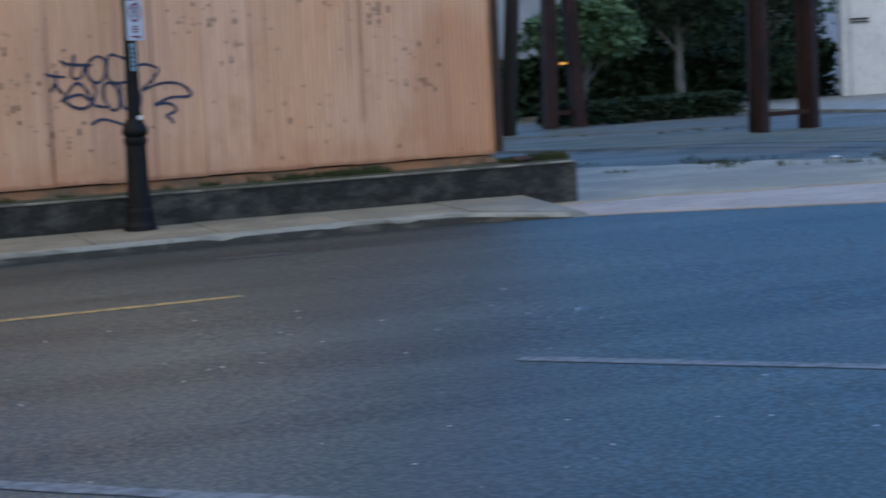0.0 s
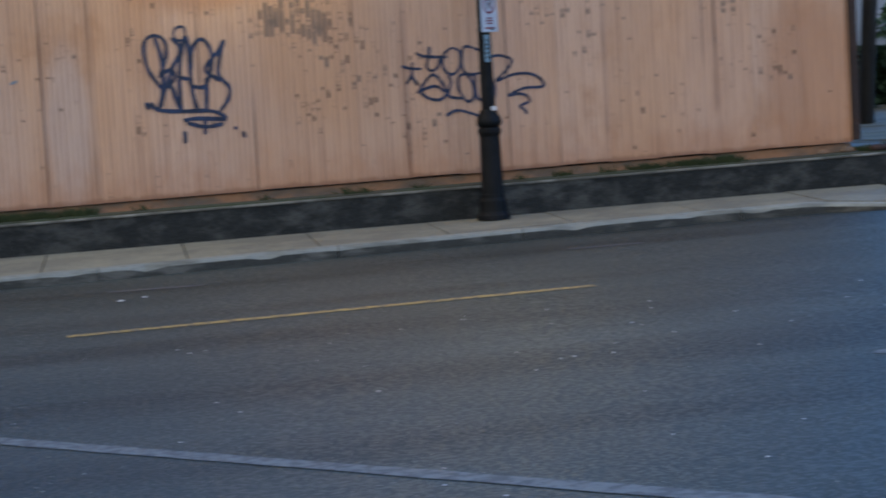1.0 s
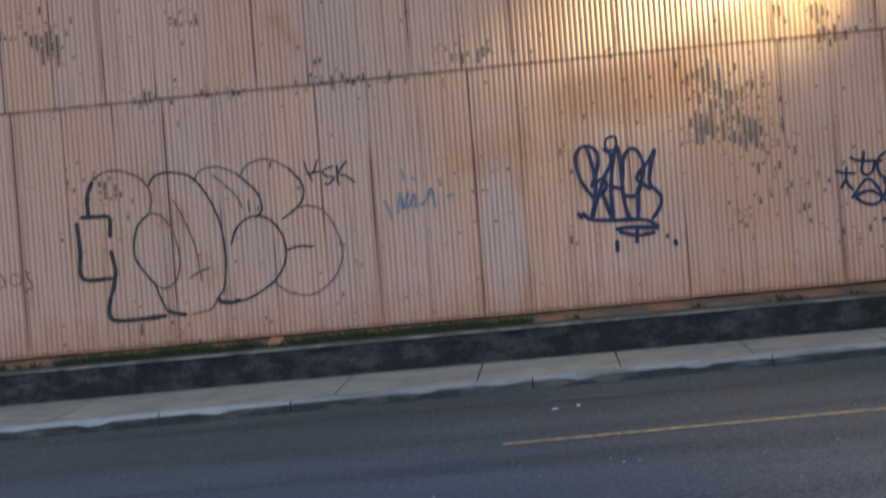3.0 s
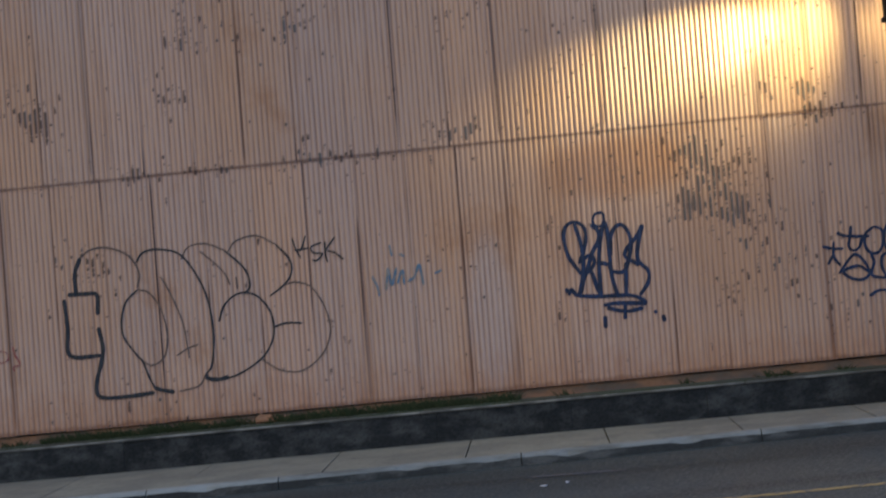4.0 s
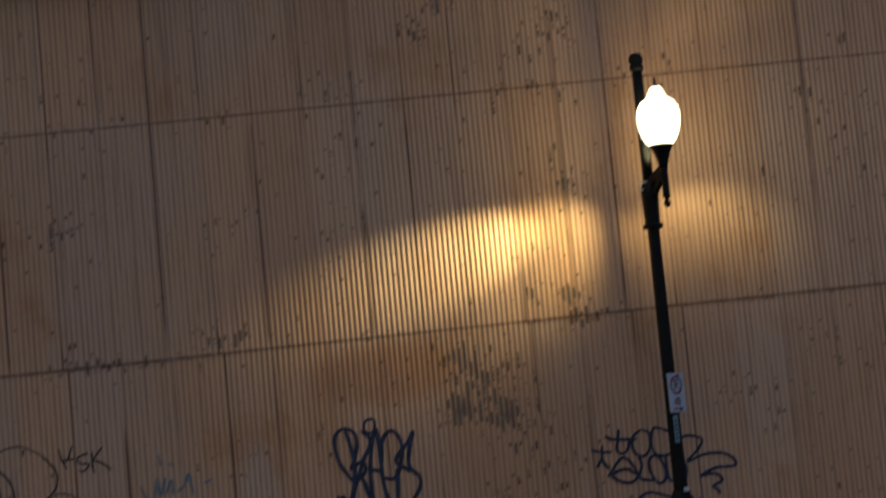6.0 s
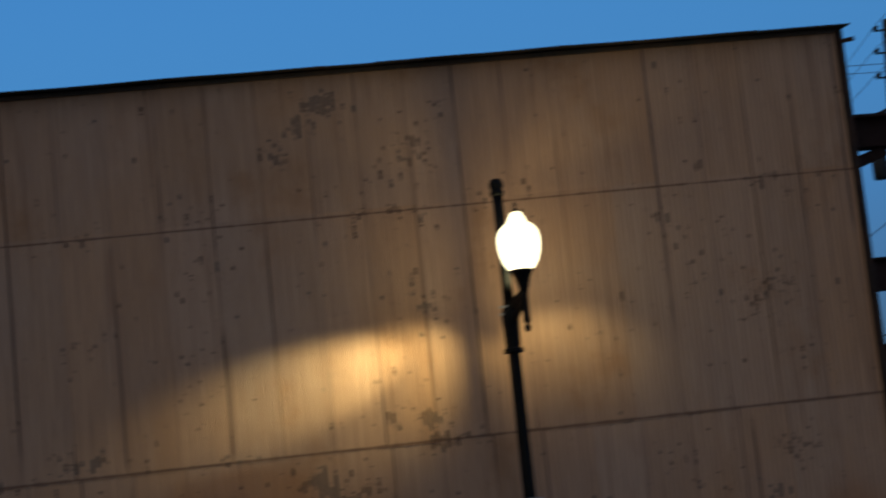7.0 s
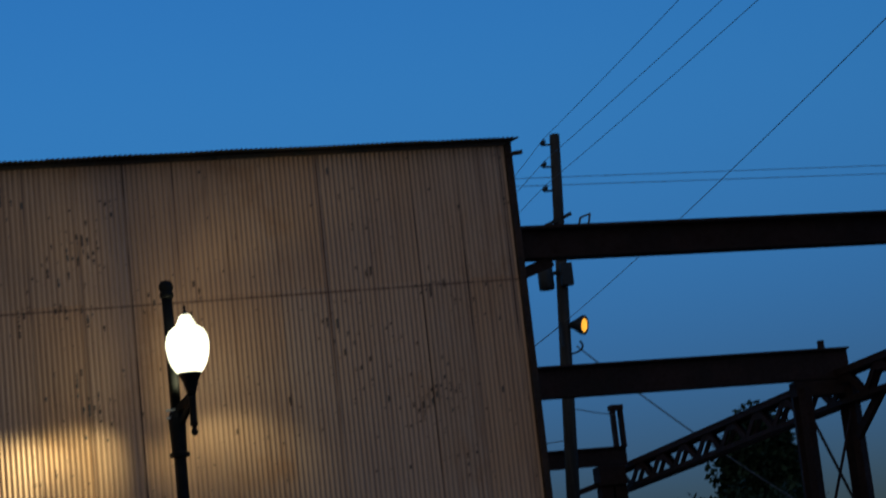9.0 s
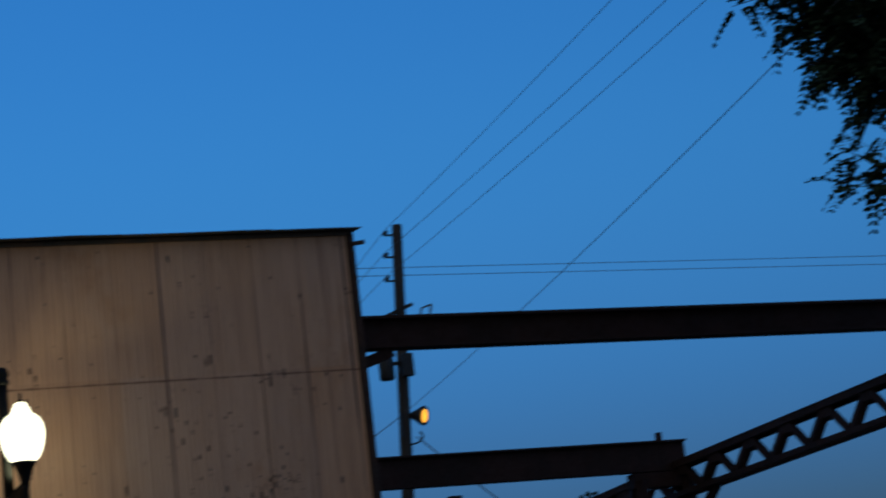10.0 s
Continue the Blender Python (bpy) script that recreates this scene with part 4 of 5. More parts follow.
tag("star", "", O3, INK, [[(-132, -22), (-115, -18), (-95, -18)], [(-112, -30), (-112, -5), (-100, 12)], [(-112, -8), (-122, 10)]], 0.034, double)
tag("flourish", "", O3, INK, [
    [(28, -42), (45, -45), (66, -38), (58, -20), (40, 0), (70, -12), (100, -14), (120, -5), (124, 8), (90, 12), (62, 26), (80, 22), (95, 25), (100, 35), (84, 44), (92, 50), (96, 58)],
    [(-50, 64), (-30, 54), (0, 60), (30, 72)]], 0.034, double)

# ---- weeds on the ledge, litter on the road ----
def tuft(x, y, z, n, r, h, bm):
    for _ in range(n):
        a, k = rnd.uniform(0, 6.283), rnd.uniform(0, r)
        px, py = x + k * math.cos(a), y + 0.4 * k * math.sin(a)
        hh, lean, w = h * rnd.uniform(0.4, 1.0), rnd.uniform(-0.05, 0.05), rnd.uniform(0.006, 0.014)
        b = [bm.verts.new(p) for p in ((px - w, py, z), (px + w, py, z), (px + lean + w * 0.6, py - 0.02, z + hh * 0.6), (px + lean * 2.2, py - 0.03, z + hh))]
        bm.faces.new((b[0], b[1], b[2], b[3]))


weeds = bmesh.new()
for _ in range(90):
    px = rnd.choice((rnd.uniform(-6.5, -0.8), rnd.uniform(6.2, 7.8), rnd.uniform(9.2, 10.0), rnd.uniform(-12.5, 9.5)))
    tuft(px, rnd.uniform(24.7, 24.93), 0.565 + grade(px), 14, 0.12, 0.10, weeds)
for _ in range(520):
    px = rnd.uniform(-12.8, -0.3) if rnd.random() < 0.8 else rnd.choice((rnd.uniform(5.9, 7.6), rnd.uniform(9.1, 10.0)))
    if noise.noise((px * 0.7, 3, 1)) < -0.22:
        continue
    tuft(px, rnd.uniform(24.72, 24.98), 0.565 + grade(px), 15, 0.11, rnd.uniform(0.08, 0.15), weeds)
tagged(part("weeds", weeds, GRASS), "patchy low green weeds on the ledge", "weeds", kind="stuff")
yard = bmesh.new()
for _ in range(420):
    k = rnd.random()
    if k < 0.5:
        u = rnd.uniform(0, 1)
        px, py = 11.2 + 6.8 * u + rnd.uniform(-0.5, 0.5), 33.6 - 7.2 * u + rnd.gauss(0, 0.8)
        if noise.noise((px * 0.9, py * 0.5, 4)) < 0.05:
            continue
    else:
        px, py = rnd.uniform(15, 30), rnd.uniform(30, 55)
        if not (py > 64 - 1.6 * (px - 12)):
            continue
    tuft(px, py, 0.02 + lay(px, py), 9, rnd.uniform(0.15, 0.5), 0.08 if px < 15 else 0.12, yard)
tagged(part("yard_weeds", yard, GRASS), "scattered weeds along cracks in the yard", "weeds", kind="stuff")


def litter(name, x, y, r, mat, label):
    bm = bmesh.new()
    bmesh.ops.create_icosphere(bm, subdivisions=1, radius=r)
    for v in bm.verts:
        v.co = Vector((v.co.x * rnd.uniform(0.8, 1.6), v.co.y * rnd.uniform(0.7, 1.2), (v.co.z + r) * 0.35)) + Vector((x, y, grade(x) + 0.002))
    tagged(part(name, bm, mat), label, "litter")


litter("paper_scrap", -4.93, 21.85, 0.035, SIGN_WHITE, "crumpled white paper scrap beside the kerb")
litter("paper_scrap", -0.07, 19.6, 0.03, SIGN_WHITE, "crumpled white paper scrap on the asphalt")
litter("paper_scrap", 0.15, 19.8, 0.025, SIGN_WHITE, "crumpled white paper scrap on the asphalt")
litter("paper_bag", 16.2, 28.8, 0.11, SIGN_WHITE, "flattened white paper bag on the yard")
# tiny white lumps stand in for glints sparkling on the asphalt
for _ in range(70):
    x_, y_ = rnd.uniform(-1, 6), rnd.uniform(8.5, 16)
    litter("road_glint", x_, y_, rnd.uniform(0.005, 0.011), SIGN_WHITE, "small white speck standing in for a glint on the asphalt")
brick = part("broken_brick", box((9.25, 24.62, 0.568), (9.5, 24.86, 0.65), 0.03), RUSTY)
tagged(brick, "broken red-brown masonry lump on the plinth end", "rubble")

for x_, r_ in ((-3.35, 0.10), (-3.1, 0.07), (-3.5, 0.05), (9.05, 0.07), (8.7, 0.05)):
    bm = bmesh.new()
    bmesh.ops.create_icosphere(bm, subdivisions=2, radius=r_)
    for v in bm.verts:
        k = 1 + 0.5 * noise.noise(v.co * 18 + Vector((x_, 0, 0)))
        v.co = Vector((v.co.x * 1.7 * k, v.co.y * 0.7 * k, (v.co.z + r_ * 0.8) * 0.6 * k)) + Vector((x_, 24.93, 0.57 + grade(x_)))
    tagged(part("rusty_fragment", bm, SILL), "crumbled rust-brown lump on the ledge", "rubble")

# ---- steel craneway beside the building ----
def joist(y, x1, top, high):
    ob = part("steel_beam", add_i_beam(bmesh.new(), (WALL_R + 0.1, y, top), (x1, y, top), high, 0.3), STEEL)
    return tagged(ob, "dark red steel beam spanning from building to craneway", "beam", group="craneway beams")


joist(28.3, 23.7, 8.15, 0.49)
joist(43.0, 23.62, 8.22, 0.72)
joist(56.0, 23.15, 7.68, 0.53)
girder = thing("lattice_girder", "riveted dark red lattice girder of an old craneway", "girder", (23.5, 42, 7.0))
GX2 = 23.45
RUN = ((20.0, 8.14, 7.28), (43.0, 7.60, 6.93), (57.6, 7.08, 6.49))   # y, top, bottom


def girder_z(y, k):
    for a, b in zip(RUN, RUN[1:]):
        if y <= b[0]:
            return a[k] + (b[k] - a[k]) * (y - a[0]) / (b[0] - a[0])
    return RUN[-1][k]


for side in (-0.18, 0.18):
    for a, b in zip(RUN, RUN[1:]):
        part("top_chord", bar((GX2 + side, a[0], a[1]), (GX2 + side, b[0], b[1]), 0.12, 0.13), STEEL, girder)
        part("bottom_chord", bar((GX2 + side, a[0], a[2]), (GX2 + side, b[0], b[2]), 0.12, 0.12), STEEL, girder)
    y = 20.2 if side < 0 else 20.6
    k = 1
    while y < 56.4:
        a, b = girder_z(y, k), girder_z(y + 0.8, 3 - k)
        part("lacing_bar", bar((GX2 + side, y, a), (GX2 + side, y + 0.8, b), 0.05, 0.16), STEEL, girder)
        y += 0.8
        k = 3 - k
    for y in np.arange(21.8 if side < 0 else 22.2, 56.0, 1.6):
        part("gusset_plate", box((GX2 + side - 0.02, y - 0.2, girder_z(y, 1) - 0.26), (GX2 + side + 0.02, y + 0.2, girder_z(y, 1) - 0.05), 0, 0), STEEL, girder)
for a, b in zip(RUN, RUN[1:]):
    part("top_plate", bar((GX2, a[0], a[1] + 0.08), (GX2, b[0], b[1] + 0.08), 0.5, 0.03), STEEL, girder)


def a_frame(y, xl, xr, top, spread):
    f = thing("steel_trestle", "dark red riveted steel trestle with splayed legs", "trestle", ((xl + xr) / 2, y, lay(xl, y) + 0.03), group="craneway trestles")
    foot = 0.02
    for sx in (xl, xr):
        for sy in (-1, 1):
            a, b = (sx, y + sy * spread, foot + lay(sx, y)), (sx + (0.35 if sx == xl else -0.05) * 0.2, y + sy * 0.22, top)
            part("leg", bar(a, b, 0.24, 0.2), STEEL, f)
        part("cross_tie", bar((sx, y - spread, foot + 0.35 + lay(sx, y)), (sx, y + spread, foot + 0.35 + lay(sx, y)), 0.08, 0.1), STEEL, f)
    for z in (0.4, 3.4):
        part("tie", bar((xl, y - spread * 0.9, foot + z + lay(xl, y)), (xr, y - spread * 0.9, foot + z + lay(xr, y)), 0.1, 0.1), STEEL, f)
    part("brace", bar((xl, y - 0.3, 3.6), (xr, y - 0.25, top - 0.3), 0.05, 0.05), STEEL, f)
    part("brace", bar((xr, y - 0.3, 3.6), (xl, y - 0.25, top - 0.3), 0.05, 0.05), STEEL, f)
    part("cap", bar((xl - 0.1, y, top), (xr + 0.25, y, top), 0.35, 0.34), STEEL, f)
    return f


near_frame = a_frame(43.0, 22.2, 23.5, 7.30, 0.24)
part("knee", bar((23.45, 42.7, 6.1), (23.45, 41.3, 6.98), 0.12, 0.22), STEEL, near_frame)


def tapered_frame(y):
    """The far trestle: two broad legs that lean together under the beam."""
    f = thing("steel_trestle", "dark red steel trestle with two legs leaning together", "trestle", (22.6, y, lay(22.6, y) + 0.02), group="craneway trestles")
    low = 0.02 + lay(22.6, y)
    for foot, head in ((22.2, 22.36), (23.12, 22.76)):
        part("leg", bar((foot, y, low), (head, y, 6.75), 0.38, 0.36), STEEL, f)
    for z in (0.25, 1.66, 4.9):
        k = z / 6.75
        part("tie", bar((22.2 + 0.16 * k, y, z + 0.45), (23.12 - 0.36 * k, y, z + 0.45), 0.1, 0.14), STEEL, f)
    part("cap", box((22.14, y - 0.3, 6.55), (22.95, y + 0.3, 7.12), 0.02, 0), STEEL, f)
    part("knee", bar((21.2, y, 6.35), (22.2, y, 6.62), 0.1, 0.16), STEEL, f)
    return f


tapered_frame(56.0)
stub = thing("post_stub", "short open dark steel post standing on the beam", "post", (22.95, 55.9, 7.68))
for dx in (-0.12, 0.12):
    part("flange", bar((22.95 + dx, 55.9, 7.66), (22.95 + dx, 55.9, 8.75), 0.1, 0.22), STEEL, stub)
part("head", box((22.74, 55.76, 8.72), (23.14, 56.04, 8.88), 0.02, 0), STEEL, stub)
tagged(part("bolt", bar((22.98, 43, 8.2), (22.98, 43, 8.42), 0.12, 0.12), STEEL), "square steel bolt head on the beam", "bolt")
for y, z, reach in ((28.3, 7.62, 1.75), (43.0, 7.5, 0.75)):
    k = part("beam_bracket", bar((WALL_R + 0.05, y, z - 0.6), (WALL_R + reach, y, z), 0.14, 0.16), STEEL)
    tagged(k, "slanting steel bracket below the beam", "bracket")

# ---- utility pole and wires ----
UB, UT = Vector((19.95, 53.5, lay(20, 53.5))), Vector((21.15, 53.5, 16.45))
upole = thing("utility_pole", "leaning dark timber utility pole with transformer and floodlight", "utility pole", UB)


def on_pole(z):
    return UB.lerp(UT, (z - UB.z) / (UT.z - UB.z))


part("shaft", rod(UB, UT, 0.22, 0.145, 12), TIMBER, upole, smooth=True)
for z in (16.15, 15.5, 14.8):
    p = on_pole(z)
    ins = part("insulator", rod(p + Vector((-0.42, -0.05, 0)), p + Vector((-0.32, -0.05, 0.12)), 0.07, 0.05), GREY, upole)
    part("pin", bar(p, p + Vector((-0.42, -0.05, 0.0)), 0.05, 0.05), TIMBER, ins)
p = on_pole(13.85)
part("cross_arm", bar(p + Vector((-0.75, -0.1, -0.2)), p + Vector((0.35, -0.1, 0.25)), 0.1, 0.1), TIMBER, upole)
loop = bmesh.new()
corners = [p + Vector(q) for q in ((0.52, -0.1, -0.30), (0.82, -0.12, -0.2), (0.92, -0.12, 0.22), (0.62, -0.1, 0.12))]
for a, b in zip(corners, corners[1:] + corners[:1]):
    add_bar(loop, a, b, 0.05, 0.05)
part("wire_frame", loop, WIRE, upole)
p = on_pole(12.3)
part("transformer", lathe([(0.0, -0.36), (0.2, -0.36), (0.22, -0.33), (0.22, 0.3), (0.18, 0.36), (0.05, 0.38), (0.05, 0.5), (0.0, 0.5)], p + Vector((-0.52, -0.1, 0)), 14), GREY, upole, smooth=True)
part("hanger", bar(p + Vector((-0.4, -0.1, 0.1)), p + Vector((0.1, -0.1, 0.1)), 0.08, 0.1), GREY, upole)
part("meter_box", box(tuple(p + Vector((-0.12, -0.35, -0.3))), tuple(p + Vector((0.22, -0.15, 0.35))), 0.02, 0), GREY, upole)
p = on_pole(10.2)
part("rack", bar(p + Vector((-0.12, -0.2, 0.1)), p + Vector((-0.12, -0.2, 0.8)), 0.07, 0.07), GREY, upole)
arm = bmesh.new()
arc_pts = [p + Vector((0.42 * math.sin(a) + 0.05, -0.15, -0.22 * math.cos(a) + 0.1)) for a in np.linspace(0.0, 2.2, 9)]
for a, b in zip(arc_pts, arc_pts[1:]):
    add_rod(arm, a, b, 0.03, 0.03, 6)
part("flood_arm", arm, GREY, upole)
fc = Vector((21.13, 53.2, 10.85))
turn = look(fc, fc + Vector((0.95, -1, -0.25))).to_3x3()


def facing(profile, sides=14):
    bm = lathe(profile, (0, 0, 0), sides)
    bmesh.ops.transform(bm, matrix=Matrix.Translation(fc) @ turn.to_4x4(), verts=bm.verts)
    return bm


head = part("flood_head", facing([(0.10, 0.3), (0.14, 0.2), (0.27, -0.02), (0.28, -0.1), (0.2, -0.1), (0.19, -0.06)]), SIGN_BLACK, upole, "dark round floodlight housing")
part("lens", facing([(0.19, -0.075), (0.185, -0.1), (0.12, -0.13), (0.0, -0.14)]), FLOOD, head, "glowing amber lens", smooth=True)


def cable(name, a, b, sag, r, label, n=24):
    cu = bpy.data.curves.new(name, "CURVE")
    cu.dimensions, cu.bevel_depth, cu.bevel_resolution = "3D", r, 1
    sp = cu.splines.new("POLY")
    sp.points.add(n)
    a, b = Vector(a), Vector(b)
    for i in range(n + 1):
        q = a.lerp(b, i / n)
        q.z -= sag * 4 * (i / n) * (1 - i / n)
        sp.points[i].co = (*q, 1)
    cu.materials.append(WIRE)
    return tagged(new(name, cu), label, "cable", group="overhead wires")


top_label = "thin dark power line strung from the utility pole"
for z, near, back in ((16.2, (16.5, 9.0), (23.0, 75.0)), (15.55, (17.5, 9.0), (22.3, 75.0)), (14.85, (17.4, 9.0), (22.0, 75.0))):
    p = on_pole(z) + Vector((-0.38, -0.05, 0.1))
    cable("power_line", p, (*near, z), 0.25, 0.008, top_label)
    cable("power_line", p, (*back, z), 0.2, 0.008, top_label)
p = on_pole(11.0)
cable("service_wire", p, (12.93, 9.0, 11.0), 0.3, 0.008, "dark service wire sloping from the utility pole")
cable("service_wire", p, (22.0, 75.0, 11.2), 0.3, 0.014, "dark service wire sloping from the utility pole")
cable("service_wire", on_pole(10.3) + Vector((0.3, -0.1, 0)), (27.2, 53.0, 5.2), 0.15, 0.02, "dark drop wire hanging from the floodlight arm")
cable("service_wire", on_pole(12.2), on_pole(10.4) + Vector((-0.1, -0.1, 0)), -0.6, 0.014, "slack loop of wire below the transformer")
cable("distant_line", (8, 54.5, 15.45), (90, 54.5, 15.45), 0.0, 0.010, "pair of level distant power lines")
cable("distant_line", (8, 54.5, 15.27), (90, 54.5, 15.27), 0.1, 0.010, "pair of level distant power lines")
cable("stay_wire", (9.2, 54.0, 7.1), on_pole(7.7), 0.0, 0.014, "thin stay wire between building and pole")
cable("stay_wire", on_pole(8.6), (22.9, 55.9, 8.6), 0.02, 0.014, "thin stay wire between pole and post")


# ---- trees and hedges ----
def add_leaf(bm, p, way, size, wide):
    way = way.normalized()
    side = way.cross(Vector((rnd.uniform(-1, 1), rnd.uniform(-1, 1), 1.2))).normalized() * size * wide
    tip = p + way * size
    mid = p + way * size * 0.5
    vs = [bm.verts.new(q) for q in (p, mid + side, tip, mid - side)]
    bm.faces.new(vs)


def rand_dir(flat=1.0):
    return Vector((rnd.gauss(0, 1), rnd.gauss(0, 1), rnd.gauss(0, 1) * flat)).normalized()


def add_clump(bm, c, r, n, size, wide=0.35, droop=0.2):
    for _ in range(n):
        v = rand_dir()
        p = c + v * r * rnd.uniform(0.3, 1.0) ** 0.6
        add_leaf(bm, p, v + rand_dir() * 0.8 - Vector((0, 0, droop)), size * rnd.uniform(0.6, 1.3), wide)


def add_frond(bm, p, way, length, size):
    """A feathered leaf: leaflets in pairs along a drooping stalk."""
    way = way.normalized()
    n = max(5, int(length / (size * 0.42)))
    for i in range(1, n + 1):
        t = i / n
        q = p + way * length * t - Vector((0, 0, 0.35 * length * t * t))
        side = way.cross(Vector((0, 0, 1))).normalized()
        for s in (-1, 1):
            add_leaf(bm, q, side * s + way * 0.7 - Vector((0, 0, 0.45)), size * (1 - 0.4 * t), 0.36)


def tree(at, height, trunk_r, crown, label, leaf_mat, bark, leaf, per=60, clumps=60):
    at = Vector((*at, lay(*at) + 0.02))
    t = thing("tree", label, "tree", at)
    bm = bmesh.new()
    p, n = at.copy(), 6
    pts = [p]
    for i in range(n):
        p = p + Vector((rnd.uniform(-0.1, 0.1), rnd.uniform(-0.1, 0.1), height * 0.62 / n))
        pts.append(p)
    for i, (a, b) in enumerate(zip(pts, pts[1:])):
        add_rod(bm, a, b, trunk_r * (1 - 0.1 * i), trunk_r * (1 - 0.1 * (i + 1)), 9)
    centre = at + Vector((0, 0, height - crown[2]))
    for _ in range(9):
        v = rand_dir(0.6)
        end = centre + Vector((v.x * crown[0], v.y * crown[1], v.z * crown[2])) * 0.75
        add_rod(bm, pts[rnd.choice((3, 4, 5, 6))], end, trunk_r * 0.35, trunk_r * 0.08, 6)
    part("trunk", bm, bark, t)
    bm = bmesh.new()
    for _ in range(clumps):
        v = rand_dir() * rnd.uniform(0.35, 1.0) ** 0.5
        add_clump(bm, centre + Vector((v.x * crown[0], v.y * crown[1], v.z * crown[2])), rnd.uniform(0.4, 0.75) * min(crown) * 0.55, per, leaf)
    part("crown", bm, leaf_mat, t)
    return t


def hedge(name, lo, hi, leaf, n, mat, label):
    bm = bmesh.new()
    for _ in range(n):
        p = Vector((rnd.uniform(lo[0], hi[0]), rnd.uniform(lo[1], hi[1]), 0))
        top = hi[2] * (1 + 0.12 * noise.noise((p.x * 0.8, p.y, 3)))
        p.z = lay(p.x, p.y) + rnd.uniform(lo[2], top) if rnd.random() < 0.6 else lay(p.x, p.y) + top * rnd.uniform(0.85, 1.05)
        add_leaf(bm, p, rand_dir() + Vector((0, -0.5, 0.3)), leaf * rnd.uniform(0.6, 1.3), 0.4)
    return tagged(part(name, bm, mat), label, "hedge")


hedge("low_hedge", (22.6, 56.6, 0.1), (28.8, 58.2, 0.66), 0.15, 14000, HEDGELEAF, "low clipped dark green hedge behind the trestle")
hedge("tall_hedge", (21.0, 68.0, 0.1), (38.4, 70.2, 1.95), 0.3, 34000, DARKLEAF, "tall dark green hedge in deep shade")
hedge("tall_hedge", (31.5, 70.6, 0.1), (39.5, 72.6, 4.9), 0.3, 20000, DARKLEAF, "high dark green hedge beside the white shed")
tree((26.1, 63.0), 3.75, 0.17, (2.1, 1.8, 0.85), "broad-leaved tree with a pale trunk before the hedge", LEAF, PALEBARK, 0.22, 120, 80)
tree((30.6, 65.0), 6.4, 0.16, (3.2, 2.4, 1.75), "dark broad-leaved tree with a pale trunk", DARKLEAF, PALEBARK, 0.22, 110, 80)
tree((34.0, 66.0), 5.8, 0.16, (2.8, 2.2, 2.4), "dark broad-leaved tree beside the white shed", DARKLEAF, BARK, 0.22, 60, 50)
tree((37.6, 77.0), 10.5, 0.3, (1.65, 1.6, 3.4), "tall dark green tree with loose sprigs behind the craneway", DARKLEAF, BARK, 0.3, 120, 150)


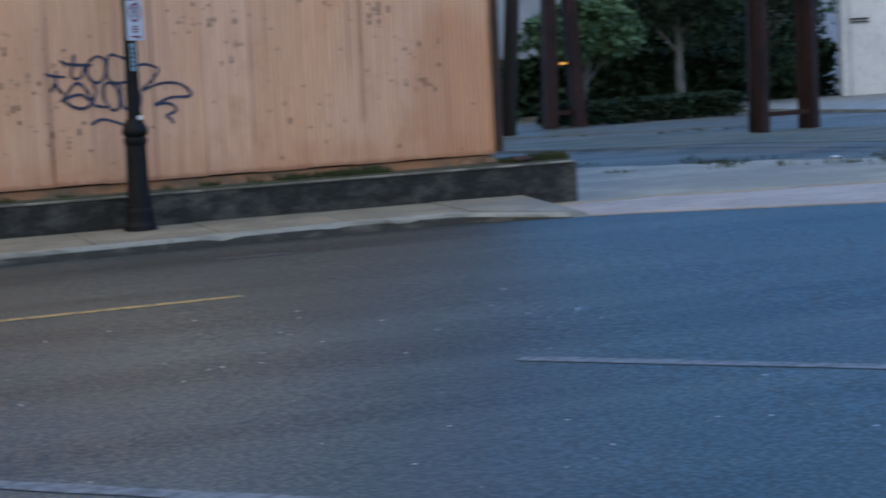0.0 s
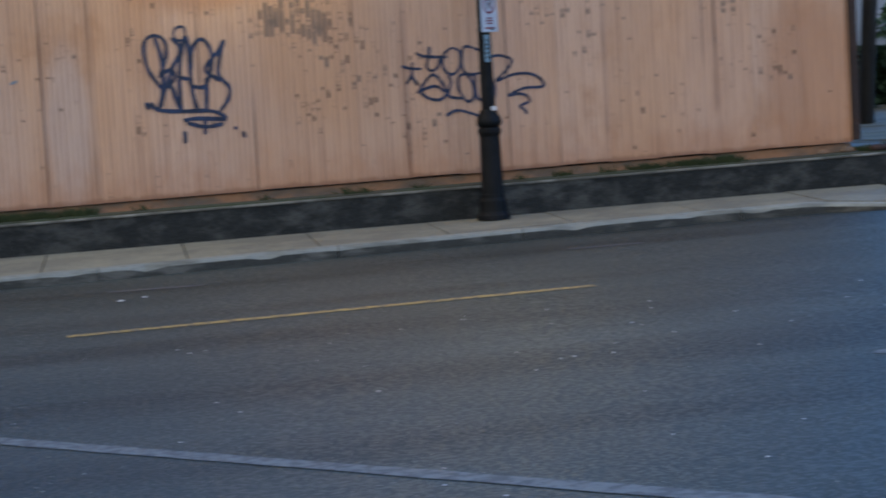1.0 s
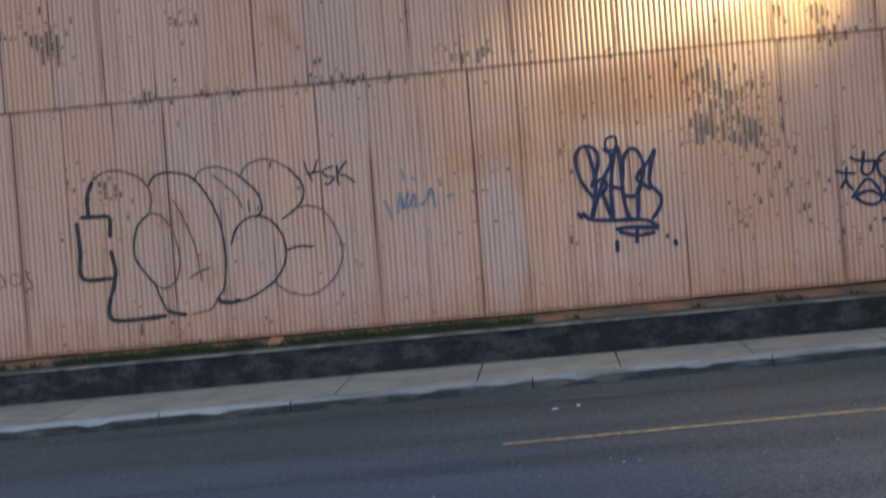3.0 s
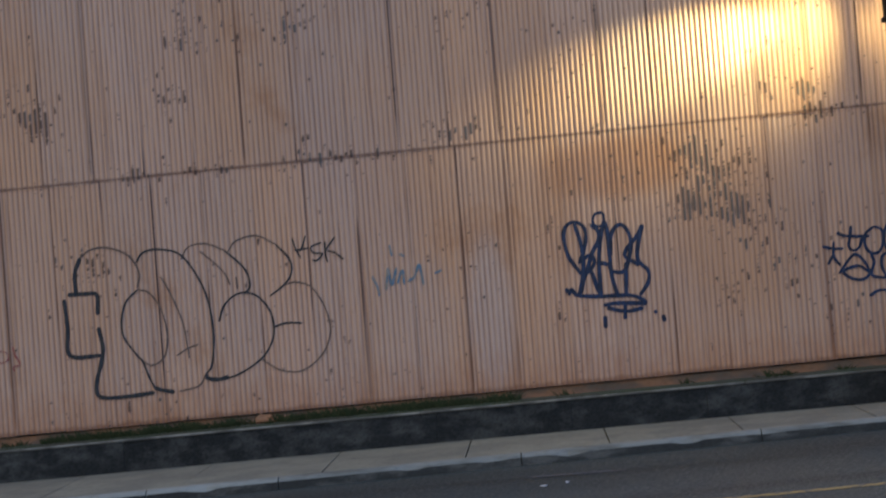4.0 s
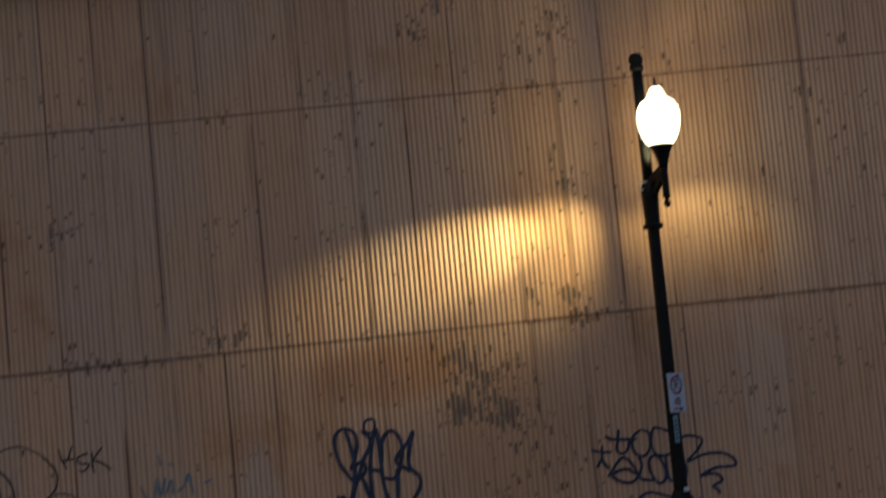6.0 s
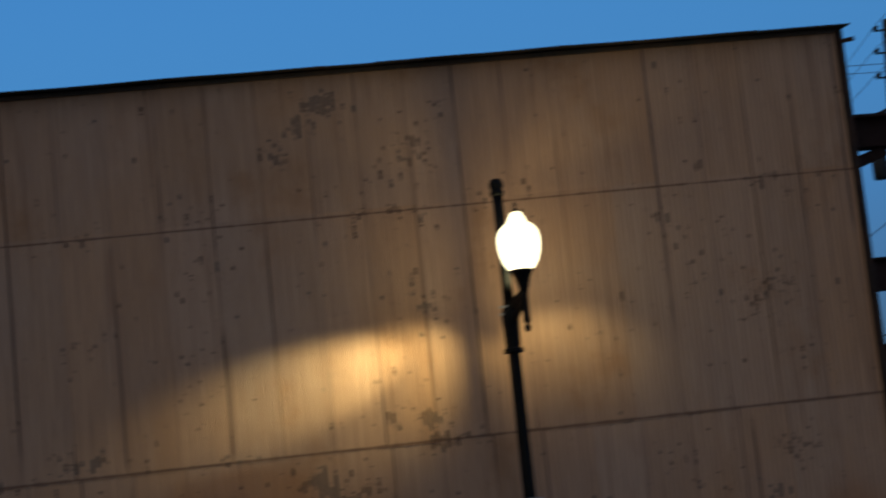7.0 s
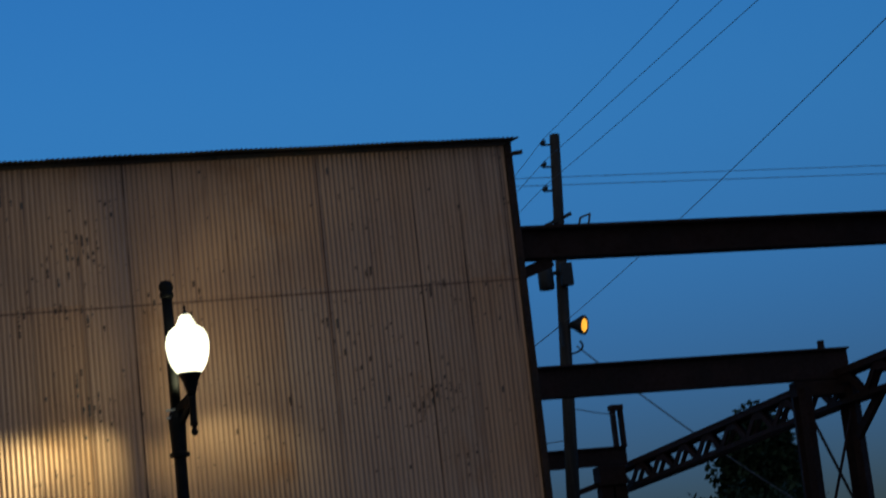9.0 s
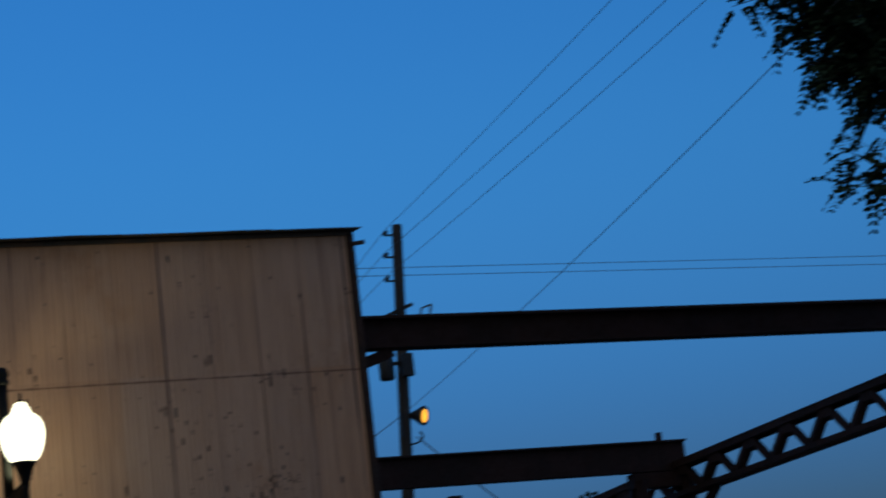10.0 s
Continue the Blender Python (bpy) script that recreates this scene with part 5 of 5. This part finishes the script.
def street_tree():
    """A feather-leaved tree whose boughs reach over the street."""
    at = Vector((19.6, 21.0, grade(19.6) + 0.03))
    t = thing("tree", "feather-leaved street tree with boughs over the road", "tree", at)
    bm = bmesh.new()
    p1, p2 = at + Vector((0.1, 0, 3.0)), at + Vector((0.0, 0.1, 6.2))
    add_rod(bm, at, p1, 0.26, 0.2, 10)
    add_rod(bm, p1, p2, 0.2, 0.15, 10)
    leaves = bmesh.new()
    boughs = [((14.85, 22.9, 11.4), 0.05), ((15.15, 22.8, 10.8), 0.05), ((15.5, 22.6, 10.35), 0.05), ((16.7, 22.2, 9.95), 0.05), ((15.8, 22.2, 8.5), 0.05),
              ((15.4, 22.5, 11.8), 0.05), ((15.9, 22.4, 11.2), 0.05), ((16.2, 22.1, 10.7), 0.05), ((16.9, 21.9, 10.3), 0.05), ((16.4, 22.4, 11.6), 0.05),
              ((17.5, 19.5, 9.8), 0.05), ((18.5, 24.0, 9.5), 0.05), ((22.0, 21.0, 9.5), 0.05), ((20.5, 18.5, 9.0), 0.05), ((21.0, 23.5, 10.5), 0.05)]
    for end, r in boughs:
        end = Vector(end)
        mid = p2.lerp(end, 0.5) + Vector((0, 0, 0.5))
        add_rod(bm, p2, mid, 0.1, 0.07, 6)
        add_rod(bm, mid, end, 0.07, 0.02, 6)
        for _ in range(38):
            s = rnd.uniform(0.3, 1.0)
            q = (p2.lerp(mid, s * 2) if s < 0.5 else mid.lerp(end, s * 2 - 1)) + rand_dir() * rnd.uniform(0.0, 0.45)
            tip = q + (rand_dir(0.5) + (end - p2).normalized() * 0.5) * rnd.uniform(0.3, 0.8)
            add_rod(bm, q, tip, 0.012, 0.005, 4)
            for _ in range(6):
                add_frond(leaves, q.lerp(tip, rnd.uniform(0.3, 1.0)), rand_dir(0.6) + Vector((-0.3, 0, -0.1)), rnd.uniform(0.35, 0.6), 0.165)
    part("trunk", bm, BARK, t)
    part("crown", leaves, DARKLEAF, t)


street_tree()

# ---- things behind the yard ----
SHED_TURN = pose(37.42, 66.0, 0, 0, 0, -29)
shed = thing("white_shed", "white painted metal shed with a closed door", "shed", (37.42, 66, grade(37)))


def on_shed(bm):
    bmesh.ops.transform(bm, matrix=SHED_TURN, verts=bm.verts)
    return bm


part("wall", on_shed(box((0, 0, 0.38), (8.5, 6.0, 6.2), 0.03, 0)), SHED, shed)
part("door", on_shed(box((0.38, -0.07, 0.5), (3.4, -0.005, 5.1), 0.015, 0)), SHED, shed)
part("door_latch", on_shed(add_bar(bar((0.38, -0.12, 3.29), (1.05, -0.12, 3.29), 0.05, 0.06), (0.38, -0.12, 3.18), (1.05, -0.12, 3.18), 0.03, 0.04)), GREY, shed, "grey sliding latch")
part("door_frame", on_shed(box((0.08, -0.06, 0.46), (0.3, -0.01, 5.6), 0.01, 0)), SHED, shed)
lintel = part("canopy", box((36.0, 65.6, 3.55), (37.41, 66.8, 3.72), 0.02), SHED, shed, "white lintel beside the shed")
back = thing("grey_building", "pale grey rendered building behind the trees", "building", (24, 80, 0))
part("wall", box((14.0, 80.0, -0.3), (62.0, 90.0, 6.2), 0, 0), PALE, back)
part("roof", box((13.8, 79.8, 6.2), (62.2, 90.2, 6.4), 0, 0), ROOF, back)
for x_, y_, z_, w_, stake in ((22.64, 55.93, 2.12, 0.11, False), (25.6, 62.83, 2.15, 0.09, True)):
    m_ = part("marker_light", box((x_ - w_, y_ - 0.03, z_ - 0.035), (x_ + w_, y_, z_ + 0.035), 0.01, 0), MARKER)
    tagged(m_, "small glowing amber marker light", "marker light")
    if stake:
        part("stake", rod((x_, y_ + 0.02, lay(x_, y_)), (x_, y_ + 0.02, z_ + 0.03), 0.025), GREY, m_, "thin dark stake")
